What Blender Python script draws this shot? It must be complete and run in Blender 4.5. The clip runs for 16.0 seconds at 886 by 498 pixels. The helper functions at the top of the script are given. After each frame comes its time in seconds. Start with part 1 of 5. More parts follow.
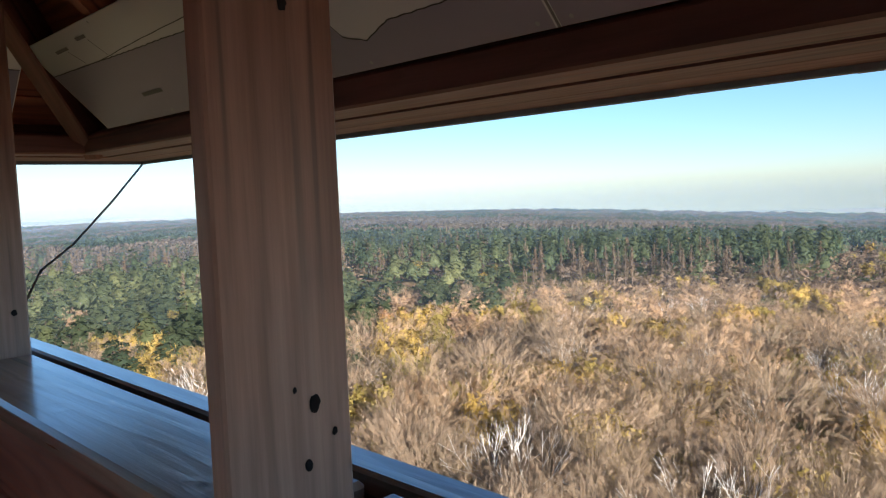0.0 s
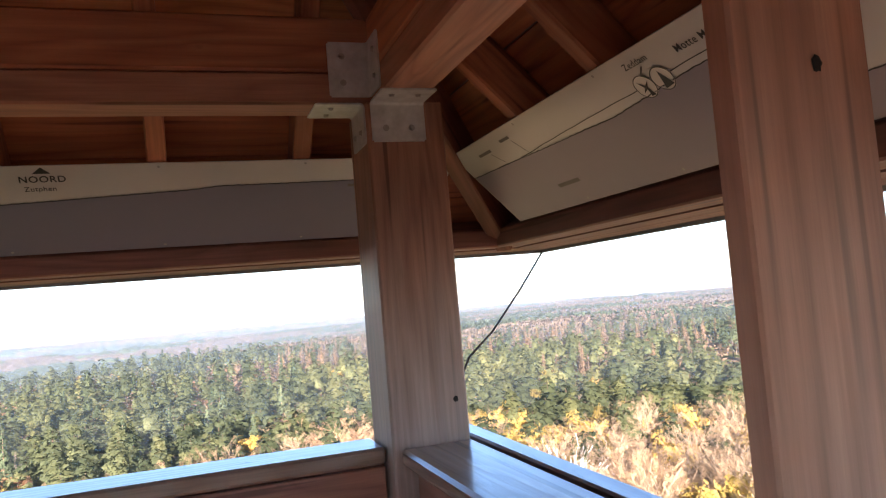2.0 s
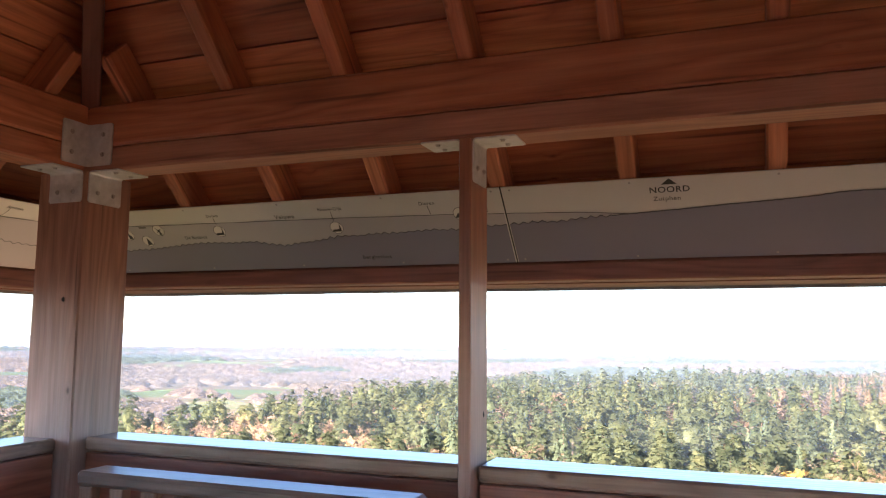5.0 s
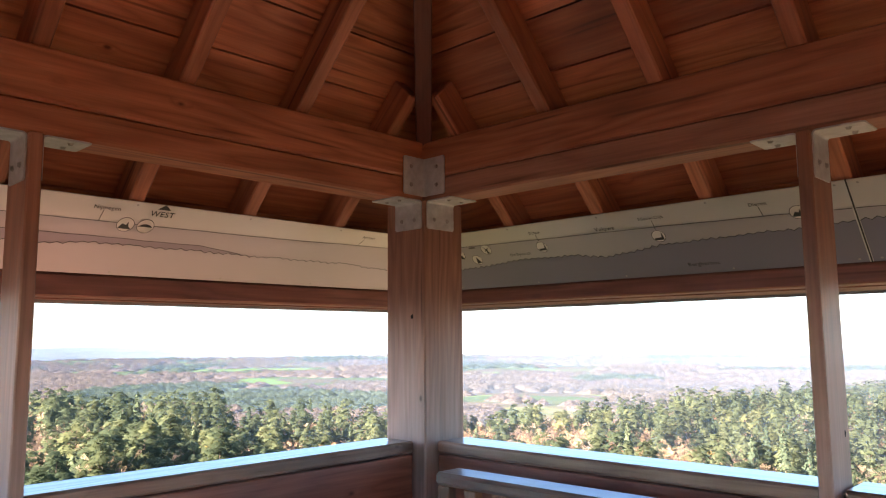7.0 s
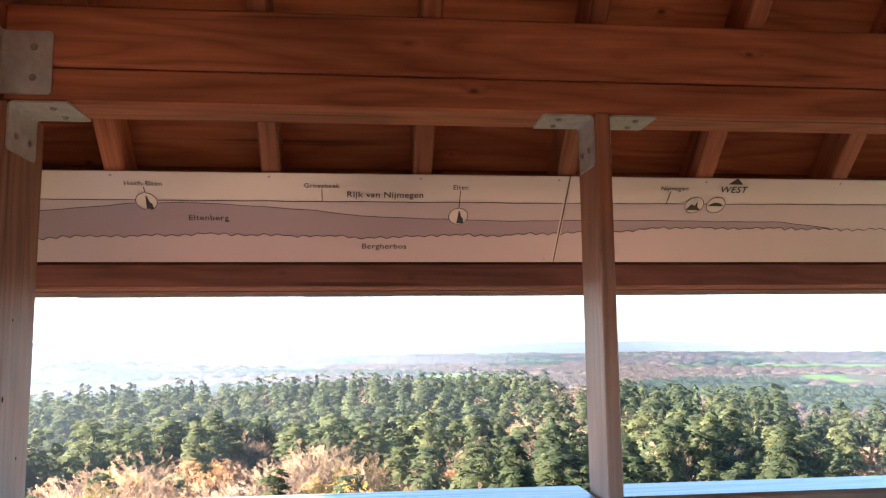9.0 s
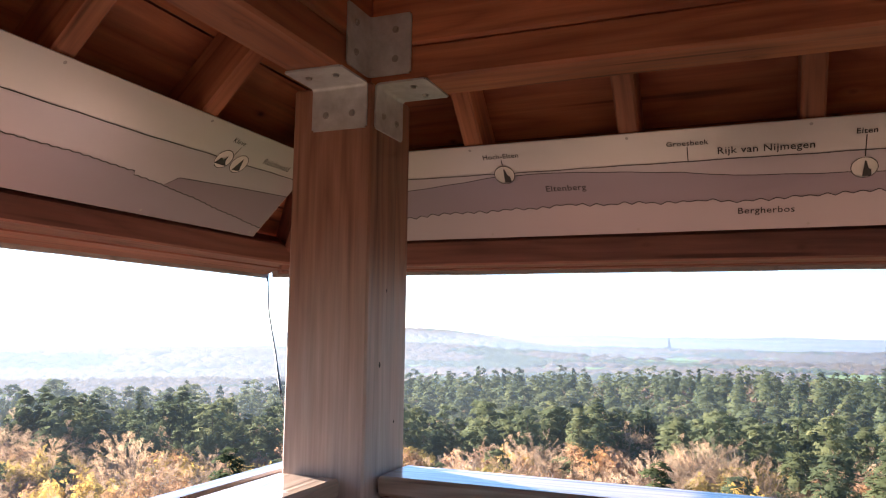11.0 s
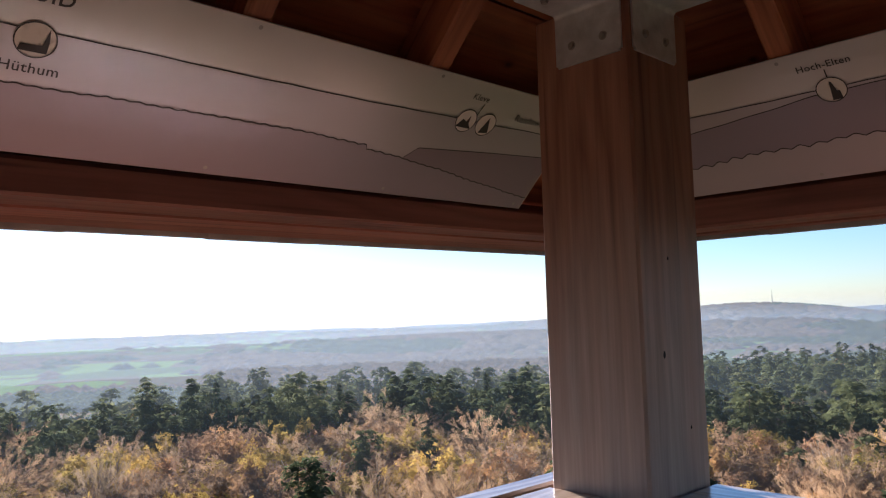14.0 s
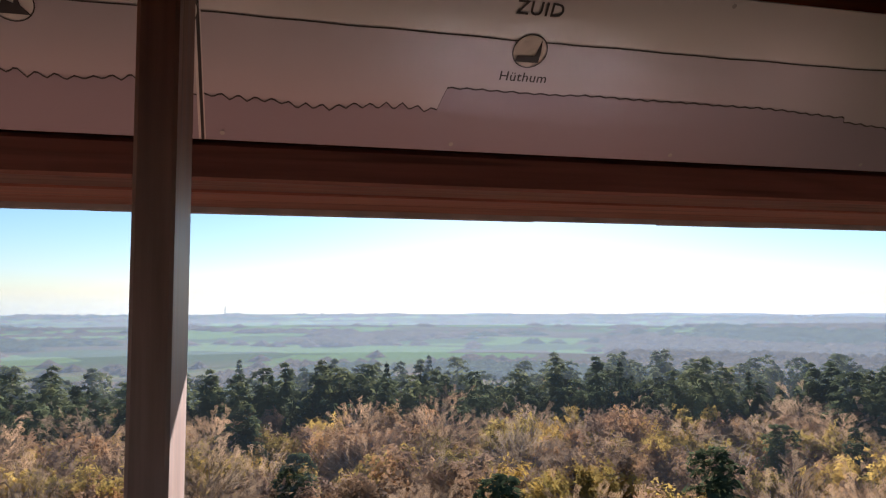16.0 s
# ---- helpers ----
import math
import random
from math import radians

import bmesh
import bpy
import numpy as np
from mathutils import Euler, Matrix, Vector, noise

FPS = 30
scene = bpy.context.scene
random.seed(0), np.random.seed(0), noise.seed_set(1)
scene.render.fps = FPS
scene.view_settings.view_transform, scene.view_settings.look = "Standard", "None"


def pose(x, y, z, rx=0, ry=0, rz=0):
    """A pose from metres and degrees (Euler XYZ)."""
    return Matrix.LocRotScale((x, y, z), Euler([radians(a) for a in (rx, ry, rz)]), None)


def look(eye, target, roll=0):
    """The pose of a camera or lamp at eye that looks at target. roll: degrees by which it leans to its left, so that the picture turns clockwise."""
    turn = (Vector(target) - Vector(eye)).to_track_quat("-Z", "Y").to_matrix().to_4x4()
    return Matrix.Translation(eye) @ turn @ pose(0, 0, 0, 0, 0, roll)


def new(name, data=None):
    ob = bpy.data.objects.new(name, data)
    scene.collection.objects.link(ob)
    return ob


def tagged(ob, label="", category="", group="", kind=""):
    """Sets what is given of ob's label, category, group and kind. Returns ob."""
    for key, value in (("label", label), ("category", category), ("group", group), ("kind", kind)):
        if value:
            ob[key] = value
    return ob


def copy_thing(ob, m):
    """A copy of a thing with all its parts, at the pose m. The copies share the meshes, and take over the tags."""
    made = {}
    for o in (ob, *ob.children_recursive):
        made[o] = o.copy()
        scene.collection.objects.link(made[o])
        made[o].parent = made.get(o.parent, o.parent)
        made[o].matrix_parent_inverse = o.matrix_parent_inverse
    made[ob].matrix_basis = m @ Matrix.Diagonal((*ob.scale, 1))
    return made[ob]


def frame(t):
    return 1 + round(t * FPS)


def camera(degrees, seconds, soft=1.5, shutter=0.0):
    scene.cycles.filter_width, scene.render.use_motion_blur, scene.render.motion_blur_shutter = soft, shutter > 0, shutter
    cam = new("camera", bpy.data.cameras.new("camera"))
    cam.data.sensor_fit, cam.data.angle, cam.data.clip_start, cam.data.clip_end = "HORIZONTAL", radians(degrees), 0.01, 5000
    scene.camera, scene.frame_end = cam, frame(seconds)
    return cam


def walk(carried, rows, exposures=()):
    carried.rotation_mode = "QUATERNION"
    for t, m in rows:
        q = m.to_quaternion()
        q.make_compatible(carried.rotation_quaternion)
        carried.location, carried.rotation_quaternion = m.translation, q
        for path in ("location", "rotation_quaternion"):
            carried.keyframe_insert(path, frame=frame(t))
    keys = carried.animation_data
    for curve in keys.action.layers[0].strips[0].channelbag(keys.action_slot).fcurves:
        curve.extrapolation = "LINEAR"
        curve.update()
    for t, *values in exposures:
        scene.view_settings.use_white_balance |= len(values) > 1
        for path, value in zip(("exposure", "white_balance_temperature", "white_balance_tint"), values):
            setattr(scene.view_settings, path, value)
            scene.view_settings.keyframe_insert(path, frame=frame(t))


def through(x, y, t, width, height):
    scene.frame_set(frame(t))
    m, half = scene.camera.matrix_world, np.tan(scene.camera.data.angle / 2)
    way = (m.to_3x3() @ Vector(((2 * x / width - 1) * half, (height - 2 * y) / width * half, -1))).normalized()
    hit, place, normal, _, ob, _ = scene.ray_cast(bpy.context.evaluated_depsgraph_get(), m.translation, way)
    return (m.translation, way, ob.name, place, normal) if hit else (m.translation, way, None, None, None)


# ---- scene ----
cam = camera(60.92, 16.0, soft=1.15)
ROWS = [
    (0.0, 1.119, -0.783, 1.581, -45.05, -4.26, 2.27),
    (0.5, 1.021, -0.694, 1.582, -42.82, -4.53, 5.97),
    (1.0, 0.985, -0.658, 1.602, -39.58, -3.72, 6.15),
    (1.5, 1.022, -0.628, 1.610, -27.94, 1.36, 6.02),
    (2.0, 1.003, -0.606, 1.608, -18.63, 3.44, 4.90),
    (2.5, 0.972, -0.621, 1.609, -11.75, 4.29, 4.33),
    (3.0, 0.949, -0.611, 1.605, -6.65, 5.11, 3.83),
    (3.5, 0.881, -0.588, 1.607, 0.40, 5.60, 2.92),
    (4.0, 0.867, -0.572, 1.597, 8.70, 6.08, 1.56),
    (4.5, 0.818, -0.609, 1.578, 15.77, 6.30, 0.17),
    (7.0, 0.736, -0.717, 1.597, 43.87, 6.85, 0.44),
    (7.5, 0.712, -0.628, 1.595, 55.06, 6.77, -0.35),
    (8.0, 0.639, -0.581, 1.562, 61.52, 5.89, -0.66),
    (8.5, 0.503, -0.619, 1.580, 68.33, 6.03, 0.84),
    (9.0, 0.378, -0.655, 1.593, 83.87, 6.76, 0.62),
    (9.5, 0.285, -0.607, 1.599, 98.22, 7.63, -0.89),
    (10.0, 0.247, -0.600, 1.576, 108.59, 7.71, -1.79),
    (10.2, 0.233, -0.619, 1.569, 110.55, 7.64, -1.52),
    (12.5, -0.013, -0.656, 1.538, 112.85, 4.36, 0.42),
    (13.0, -0.118, -0.698, 1.546, 117.44, 3.77, 2.44),
    (13.5, -0.198, -0.699, 1.556, 128.51, 4.43, 2.42),
    (14.0, -0.237, -0.723, 1.554, 136.71, 4.73, 1.56),
    (14.5, -0.207, -0.751, 1.566, 144.67, 4.32, 1.26),
    (15.0, -0.167, -0.765, 1.566, 151.87, 4.26, 0.68),
    (15.5, -0.146, -0.785, 1.566, 158.22, 3.99, 0.37),
    (16.0, -0.118, -0.777, 1.567, 166.46, 3.72, -0.06),
]
EXPOSURES = [(0.0, 1.9, 5950, 11), (0.5, 2.0, 6050, 12), (1.0, 2.18, 6250, 15), (1.5, 2.66, 6450, 21), (2.0, 3.1, 6650, 24), (2.6, 3.3, 6700, 25), (4.5, 3.5, 6700, 25), (7.0, 3.6, 6600, 21), (8.0, 3.55, 6500, 19), (9.5, 3.52, 6350, 20), (10.2, 3.28, 6300, 20), (12.3, 2.55, 6250, 21), (13.5, 2.0, 6120, 20), (14.5, 1.6, 6030, 19), (16.0, 1.45, 5970, 18)]
walk(cam, [(t, pose(x, y, z, 90 + pitch, roll, yaw)) for t, x, y, z, yaw, pitch, roll in ROWS], EXPOSURES)

# ---- light ----
scene.cycles.transparent_max_bounces = 24     # many thin sprays of twigs and needles lie behind one another
SUN_AZ, SUN_EL = -109.5, 16.7            # degrees: direction to the sun, counter-clockwise from +x, and its height
world = bpy.data.worlds.new("world")
scene.world = world
world.use_nodes = True
wn, wl = world.node_tree.nodes, world.node_tree.links
sky = wn.new("ShaderNodeTexSky")
sky.sky_type, sky.sun_disc = "NISHITA", False
sky.sun_elevation, sky.sun_rotation = radians(SUN_EL), radians(90 - SUN_AZ)
sky.altitude, sky.air_density, sky.dust_density, sky.ozone_density = 100, 1.0, 0.12, 5.0
wn["Background"].inputs["Strength"].default_value = 0.05
wl.new(sky.outputs["Color"], wn["Background"].inputs["Color"])
# the horizon's colour goes on below the horizon, behind the falling land
coords, parts_, joined_up, floor_z = wn.new("ShaderNodeTexCoord"), wn.new("ShaderNodeSeparateXYZ"), wn.new("ShaderNodeCombineXYZ"), wn.new("ShaderNodeMath")
floor_z.operation = "MAXIMUM"
floor_z.inputs[1].default_value = 0.006
wl.new(coords.outputs["Generated"], parts_.inputs[0])
wl.new(parts_.outputs["Z"], floor_z.inputs[0])
for axis, source in (("X", parts_.outputs["X"]), ("Y", parts_.outputs["Y"]), ("Z", floor_z.outputs[0])):
    wl.new(source, joined_up.inputs[axis])
wl.new(joined_up.outputs[0], sky.inputs["Vector"])
sun_dir = Vector((math.cos(radians(SUN_EL)) * math.cos(radians(SUN_AZ)), math.cos(radians(SUN_EL)) * math.sin(radians(SUN_AZ)), math.sin(radians(SUN_EL))))
sun = new("sun", bpy.data.lights.new("sun", "SUN"))
sun.data.energy, sun.data.angle, sun.data.color = 5.0, radians(0.53), (1.0, 0.93, 0.83)
sun.matrix_world = look(sun_dir * 50, (0, 0, 0))

# ---- materials ----
def material(name):
    m = bpy.data.materials.new(name)
    m.use_nodes = True
    nt = m.node_tree
    return m, nt, nt.nodes["Principled BSDF"]


def node(nt, kind, **kw):
    n = nt.nodes.new(kind)
    for key, value in kw.items():
        if key in n.inputs:
            n.inputs[key].default_value = value
    return n


def ramp(nt, source, stops):
    r = nt.nodes.new("ShaderNodeValToRGB")
    el = r.color_ramp.elements
    while len(el) < len(stops):
        el.new(0.5)
    for e, (p, c) in zip(el, stops):
        e.position = p
        e.color = (*c, 1) if len(c) == 3 else c
    nt.links.new(source, r.inputs["Fac"])
    return r.outputs["Color"]


def mix(nt, fac, a, b, blend="MIX"):
    m = nt.nodes.new("ShaderNodeMix")
    m.data_type, m.blend_type = "RGBA", blend
    for socket, value in ((m.inputs[0], fac), (m.inputs[6], a), (m.inputs[7], b)):
        if isinstance(value, (int, float)):
            socket.default_value = value
        elif isinstance(value, tuple):
            socket.default_value = (*value, 1)
        else:
            nt.links.new(value, socket)
    return m.outputs[2]


def mapped(nt, scale, jitter=True, kind="Object"):
    """Coordinates stretched by scale, shifted at random from object to object."""
    tc = nt.nodes.new("ShaderNodeTexCoord")
    mp = nt.nodes.new("ShaderNodeMapping")
    mp.inputs["Scale"].default_value = scale
    nt.links.new(tc.outputs[kind], mp.inputs["Vector"])
    if jitter:
        oi = nt.nodes.new("ShaderNodeObjectInfo")
        mu = nt.nodes.new("ShaderNodeMath")
        mu.operation = "MULTIPLY"
        mu.inputs[1].default_value = 37.0
        nt.links.new(oi.outputs["Random"], mu.inputs[0])
        nt.links.new(mu.outputs[0], mp.inputs["Location"])
    return mp.outputs["Vector"]


def wood(name, dark, mid, light, rough=0.55, bleach_and_light=None, grain=1.0, coat=0.0, bump=0.25, polish=0.28):
    """Sawn softwood with its length along local x: growth lines, knots, blotches. A (colour, low end, high end along x,
    strength) row greys one end, for weathering and for painted-in light below the eaves.
    """
    m, nt, bs = material(name)
    L = nt.links
    vo = node(nt, "ShaderNodeTexVoronoi", Scale=1.0)
    L.new(mapped(nt, (5.0, 8.5, 8.5)), vo.inputs["Vector"])
    sp = nt.nodes.new("ShaderNodeSeparateColor")
    L.new(vo.outputs["Color"], sp.inputs["Color"])
    some = ramp(nt, sp.outputs[0], [(0.6, (0, 0, 0)), (0.62, (1, 1, 1))])
    swell = mix(nt, 1.0, ramp(nt, vo.outputs["Distance"], [(0.02, (1, 1, 1)), (0.24, (0, 0, 0))]), some, "MULTIPLY")
    n1 = node(nt, "ShaderNodeTexNoise", Scale=1.0, Detail=2.0, Roughness=0.45)
    L.new(mapped(nt, (0.7 * grain, 6.5 * grain, 6.5 * grain)), n1.inputs["Vector"])
    # the growth lines part round each knot
    bend = node(nt, "ShaderNodeMath")
    bend.operation = "MULTIPLY_ADD"
    bend.inputs[1].default_value = 0.06
    L.new(swell, bend.inputs[0])
    L.new(n1.outputs["Fac"], bend.inputs[2])
    wv = node(nt, "ShaderNodeMath")
    wv.operation = "MULTIPLY"
    wv.inputs[1].default_value = 18.0
    L.new(bend.outputs[0], wv.inputs[0])
    fr = node(nt, "ShaderNodeMath")
    fr.operation = "PINGPONG"
    fr.inputs[1].default_value = 1.0
    L.new(wv.outputs[0], fr.inputs[0])
    blend = tuple(0.7 * a + 0.3 * b for a, b in zip(mid, dark))
    lines = ramp(nt, fr.outputs[0], [(0.0, tuple(0.45 * a + 0.55 * b for a, b in zip(light, mid))), (0.55, mid), (0.88, blend), (0.98, tuple(0.55 * a + 0.45 * b for a, b in zip(mid, dark)))])
    n2 = node(nt, "ShaderNodeTexNoise", Scale=1.0, Detail=4.0, Roughness=0.65)
    L.new(mapped(nt, (2.6, 70, 70)), n2.inputs["Vector"])
    fine = ramp(nt, n2.outputs["Fac"], [(0.3, (0.66, 0.63, 0.61)), (0.68, (1.14, 1.14, 1.14))])
    col = mix(nt, 0.75, lines, fine, "MULTIPLY")
    n7 = node(nt, "ShaderNodeTexNoise", Scale=1.0, Detail=1.0)
    L.new(mapped(nt, (1.1, 38, 38)), n7.inputs["Vector"])
    col = mix(nt, 1.0, col, ramp(nt, n7.outputs["Fac"], [(0.27, (0.42, 0.38, 0.36)), (0.33, (0.9, 0.89, 0.88)), (0.4, (1, 1, 1))]), "MULTIPLY")
    n3 = node(nt, "ShaderNodeTexNoise", Scale=1.0, Detail=2.0)
    L.new(mapped(nt, (1.3, 3.5, 3.5)), n3.inputs["Vector"])
    blot = ramp(nt, n3.outputs["Fac"], [(0.3, (0.6, 0.57, 0.55)), (0.46, (0.95, 0.93, 0.92)), (0.7, (1.12, 1.1, 1.08))])
    col = mix(nt, 0.7, col, blot, "MULTIPLY")
    knot = mix(nt, 1.0, ramp(nt, vo.outputs["Distance"], [(0.035, (1, 1, 1)), (0.06, (0.5, 0.5, 0.5)), (0.1, (0, 0, 0))]), some, "MULTIPLY")
    col = mix(nt, knot, col, tuple(0.55 * c for c in dark))
    oi = nt.nodes.new("ShaderNodeObjectInfo")
    tone = ramp(nt, oi.outputs["Random"], [(0.0, (0.78, 0.76, 0.74)), (1.0, (1.18, 1.16, 1.12))])
    col = mix(nt, 1.0, col, tone, "MULTIPLY")
    if bleach_and_light:
        grey, lo, hi, strength = bleach_and_light
        tc = nt.nodes.new("ShaderNodeTexCoord")
        sx = nt.nodes.new("ShaderNodeSeparateXYZ")
        L.new(tc.outputs["Object"], sx.inputs[0])
        nb = node(nt, "ShaderNodeTexNoise", Scale=1.0, Detail=3.0)
        L.new(mapped(nt, (1.6, 14, 14)), nb.inputs["Vector"])
        ad = node(nt, "ShaderNodeMath")
        ad.operation = "MULTIPLY_ADD"
        ad.inputs[1].default_value = 0.55
        L.new(nb.outputs["Fac"], ad.inputs[0])
        L.new(sx.outputs["X"], ad.inputs[2])
        mr = node(nt, "ShaderNodeMapRange")
        mr.inputs["From Min"].default_value, mr.inputs["From Max"].default_value = hi + 0.27, lo + 0.27
        mr.inputs["To Max"].default_value = strength
        L.new(ad.outputs[0], mr.inputs["Value"])
        gl = mix(nt, 0.7, mix(nt, 0.22, grey, lines), fine, "MULTIPLY")
        gl = mix(nt, knot, gl, tuple(0.3 * c for c in grey))
        col = mix(nt, mr.outputs["Result"], col, gl)
    L.new(col, bs.inputs["Base Color"])
    rr = ramp(nt, n2.outputs["Fac"], [(0.2, (rough - 0.1,) * 3), (0.8, (rough + 0.14,) * 3)])
    L.new(rr, bs.inputs["Roughness"])
    bs.inputs["Coat Weight"].default_value = coat
    bs.inputs["Coat Roughness"].default_value = polish
    bp = nt.nodes.new("ShaderNodeBump")
    bp.inputs["Strength"].default_value, bp.inputs["Distance"].default_value = bump, 0.004
    hm = mix(nt, 0.5, fr.outputs[0], n2.outputs["Fac"])
    L.new(hm, bp.inputs["Height"])
    L.new(bp.outputs["Normal"], bs.inputs["Normal"])
    return m


RED_BEAM = wood("red_brown_timber", (0.2, 0.062, 0.034), (0.41, 0.148, 0.078), (0.52, 0.22, 0.125))
PALE_BEAM = wood("dull_brown_timber", (0.22, 0.095, 0.065), (0.35, 0.165, 0.115), (0.43, 0.225, 0.16))
RAFTER = wood("rafter_timber", (0.24, 0.078, 0.042), (0.43, 0.16, 0.085), (0.54, 0.235, 0.13))
BOARD = wood("roof_board_timber", (0.24, 0.066, 0.034), (0.49, 0.165, 0.08), (0.6, 0.245, 0.125), grain=0.9)
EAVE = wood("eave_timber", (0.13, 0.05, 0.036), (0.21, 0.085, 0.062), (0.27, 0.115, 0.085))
# the posts' pale foot joins real greying with daylight put into the colour
POST = wood("post_timber", (0.18, 0.08, 0.052), (0.3, 0.15, 0.102), (0.4, 0.215, 0.155), rough=0.5, bleach_and_light=((0.54, 0.465, 0.42), 1.55, 2.2, 0.84))
PLANK = wood("mid_post_timber", (0.25, 0.1, 0.058), (0.4, 0.18, 0.112), (0.5, 0.25, 0.165), rough=0.5, bleach_and_light=((0.54, 0.46, 0.4), 1.15, 1.9, 0.65))
SILL = wood("sill_timber", (0.18, 0.125, 0.09), (0.33, 0.25, 0.19), (0.44, 0.35, 0.28), rough=0.34, coat=1.0, bump=0.6, polish=0.17)
APRON = wood("parapet_timber", (0.2, 0.09, 0.062), (0.34, 0.165, 0.115), (0.43, 0.23, 0.165), rough=0.42, coat=0.25)


def plain(name, colour, rough=0.6, metal=0.0, vary=0.25, scale=8.0, bump=0.0, uneven=0.1):
    m, nt, bs = material(name)
    n1 = node(nt, "ShaderNodeTexNoise", Scale=scale, Detail=4.0, Roughness=0.6)
    nt.links.new(mapped(nt, (1, 1, 1)), n1.inputs["Vector"])
    col = ramp(nt, n1.outputs["Fac"], [(0.25, tuple(c * (1 - vary) for c in colour)), (0.75, tuple(min(1, c * (1 + vary)) for c in colour))])
    nt.links.new(col, bs.inputs["Base Color"])
    bs.inputs["Metallic"].default_value = metal
    rr = ramp(nt, n1.outputs["Fac"], [(0.2, (max(0.03, rough - uneven),) * 3), (0.8, (min(1, rough + uneven),) * 3)])
    nt.links.new(rr, bs.inputs["Roughness"])
    if bump:
        bp = nt.nodes.new("ShaderNodeBump")
        bp.inputs["Strength"].default_value, bp.inputs["Distance"].default_value = bump, 0.01
        nt.links.new(n1.outputs["Fac"], bp.inputs["Height"])
        nt.links.new(bp.outputs["Normal"], bs.inputs["Normal"])
    return m


GALV = plain("galvanised_steel", (0.57, 0.58, 0.59), 0.46, 0.45, 0.22, 26.0)
BOLT = plain("bolt_steel", (0.38, 0.37, 0.36), 0.42, 0.7, 0.2, 30.0)
PANEL = plain("brushed_aluminium_panel", (0.61, 0.59, 0.57), 0.33, 0.42, 0.03, 2.0, uneven=0.02)
PRINT = plain("grey_printed_band", (0.295, 0.26, 0.305), 0.33, 0.36, 0.03, 2.0, uneven=0.02)
PRINT_LIGHT = plain("pale_grey_printed_band", (0.44, 0.412, 0.438), 0.33, 0.4, 0.03, 2.0, uneven=0.02)
INK = plain("black_ink", (0.03, 0.028, 0.03), 0.45, 0.0, 0.1)
WIRE = plain("wire_metal", (0.12, 0.11, 0.1), 0.5, 0.6)
ROOFING = plain("weathered_roof_shingle", (0.2, 0.19, 0.18), 0.8, 0.0, 0.3, 10.0)
# the floor is out of view; its pale colour throws light up at the roof
FLOOR = wood("bounce_floor_timber", (0.38, 0.33, 0.28), (0.55, 0.49, 0.43), (0.66, 0.6, 0.54))

# ---- building helpers ----
def mesh_object(name, bm, mat, parent=None, label="", matrix=None, smooth=False):
    me = bpy.data.meshes.new(name)
    bm.to_mesh(me)
    bm.free()
    if mat:
        me.materials.append(mat)
    if smooth:
        me.polygons.foreach_set("use_smooth", [True] * len(me.polygons))
    ob = new(name, me)
    if parent:
        ob.parent = parent
    if matrix is not None:
        ob.matrix_local = matrix
    if label:
        ob["label"] = label
    return ob


def part(name, bm, mat, parent, label="", matrix=None):
    return mesh_object(name, bm, mat, parent, label, matrix)


def thing(name, label, category, group="", kind="", at=(0, 0, 0)):
    ob = new(name)
    ob.location = at
    return tagged(ob, label, category, group, kind)


def box_bm(x0, x1, y0, y1, z0, z1, bevel=0.005, seg=1):
    bm = bmesh.new()
    bmesh.ops.create_cube(bm, size=1.0)
    for v in bm.verts:
        v.co = Vector((x0 + (v.co.x + 0.5) * (x1 - x0), y0 + (v.co.y + 0.5) * (y1 - y0), z0 + (v.co.z + 0.5) * (z1 - z0)))
    if bevel:
        bmesh.ops.bevel(bm, geom=bm.edges[:], offset=bevel, segments=seg, affect="EDGES", profile=0.5)
    return bm


def along(p, q, up=(0, 0, 1)):
    """A pose at p whose x axis runs to q and whose z axis is as near to up as can be."""
    p, q = Vector(p), Vector(q)
    x = (q - p).normalized()
    y = Vector(up).cross(x).normalized()
    z = x.cross(y)
    return Matrix.Translation(p) @ Matrix((x, y, z)).transposed().to_4x4()


def timber(name, p, q, width, depth, mat, parent=None, up=(0, 0, 1), bevel=0.006, label="", offset=(0, 0)):
    """A sawn timber from p to q: width across, depth along up; offset moves its middle line."""
    n = (Vector(q) - Vector(p)).length
    bm = box_bm(0, n, offset[0] - width / 2, offset[0] + width / 2, offset[1] - depth / 2, offset[1] + depth / 2, bevel)
    return mesh_object(name, bm, mat, parent, label, along(p, q, up))


def tube_bm(points, radii, sides=8):
    bm = bmesh.new()
    rings = []
    for i, p in enumerate(points):
        p = Vector(p)
        d = (Vector(points[min(i + 1, len(points) - 1)]) - Vector(points[max(i - 1, 0)])).normalized()
        a = d.orthogonal().normalized()
        b = d.cross(a)
        r = radii[i] if isinstance(radii, (list, tuple)) else radii
        rings.append([bm.verts.new(p + r * (math.cos(2 * math.pi * k / sides) * a + math.sin(2 * math.pi * k / sides) * b)) for k in range(sides)])
    for r0, r1 in zip(rings, rings[1:]):
        for k in range(sides):
            bm.faces.new((r0[k], r0[(k + 1) % sides], r1[(k + 1) % sides], r1[k]))
    bm.faces.new(rings[0][::-1])
    bm.faces.new(rings[-1])
    return bm


SIDES = {"north": 0, "west": 90, "south": 180, "east": -90}


def on_side(s):
    """From (u to the right seen from inside, v outwards, z up) to the world."""
    return pose(0, 0, 0, 0, 0, SIDES[s])


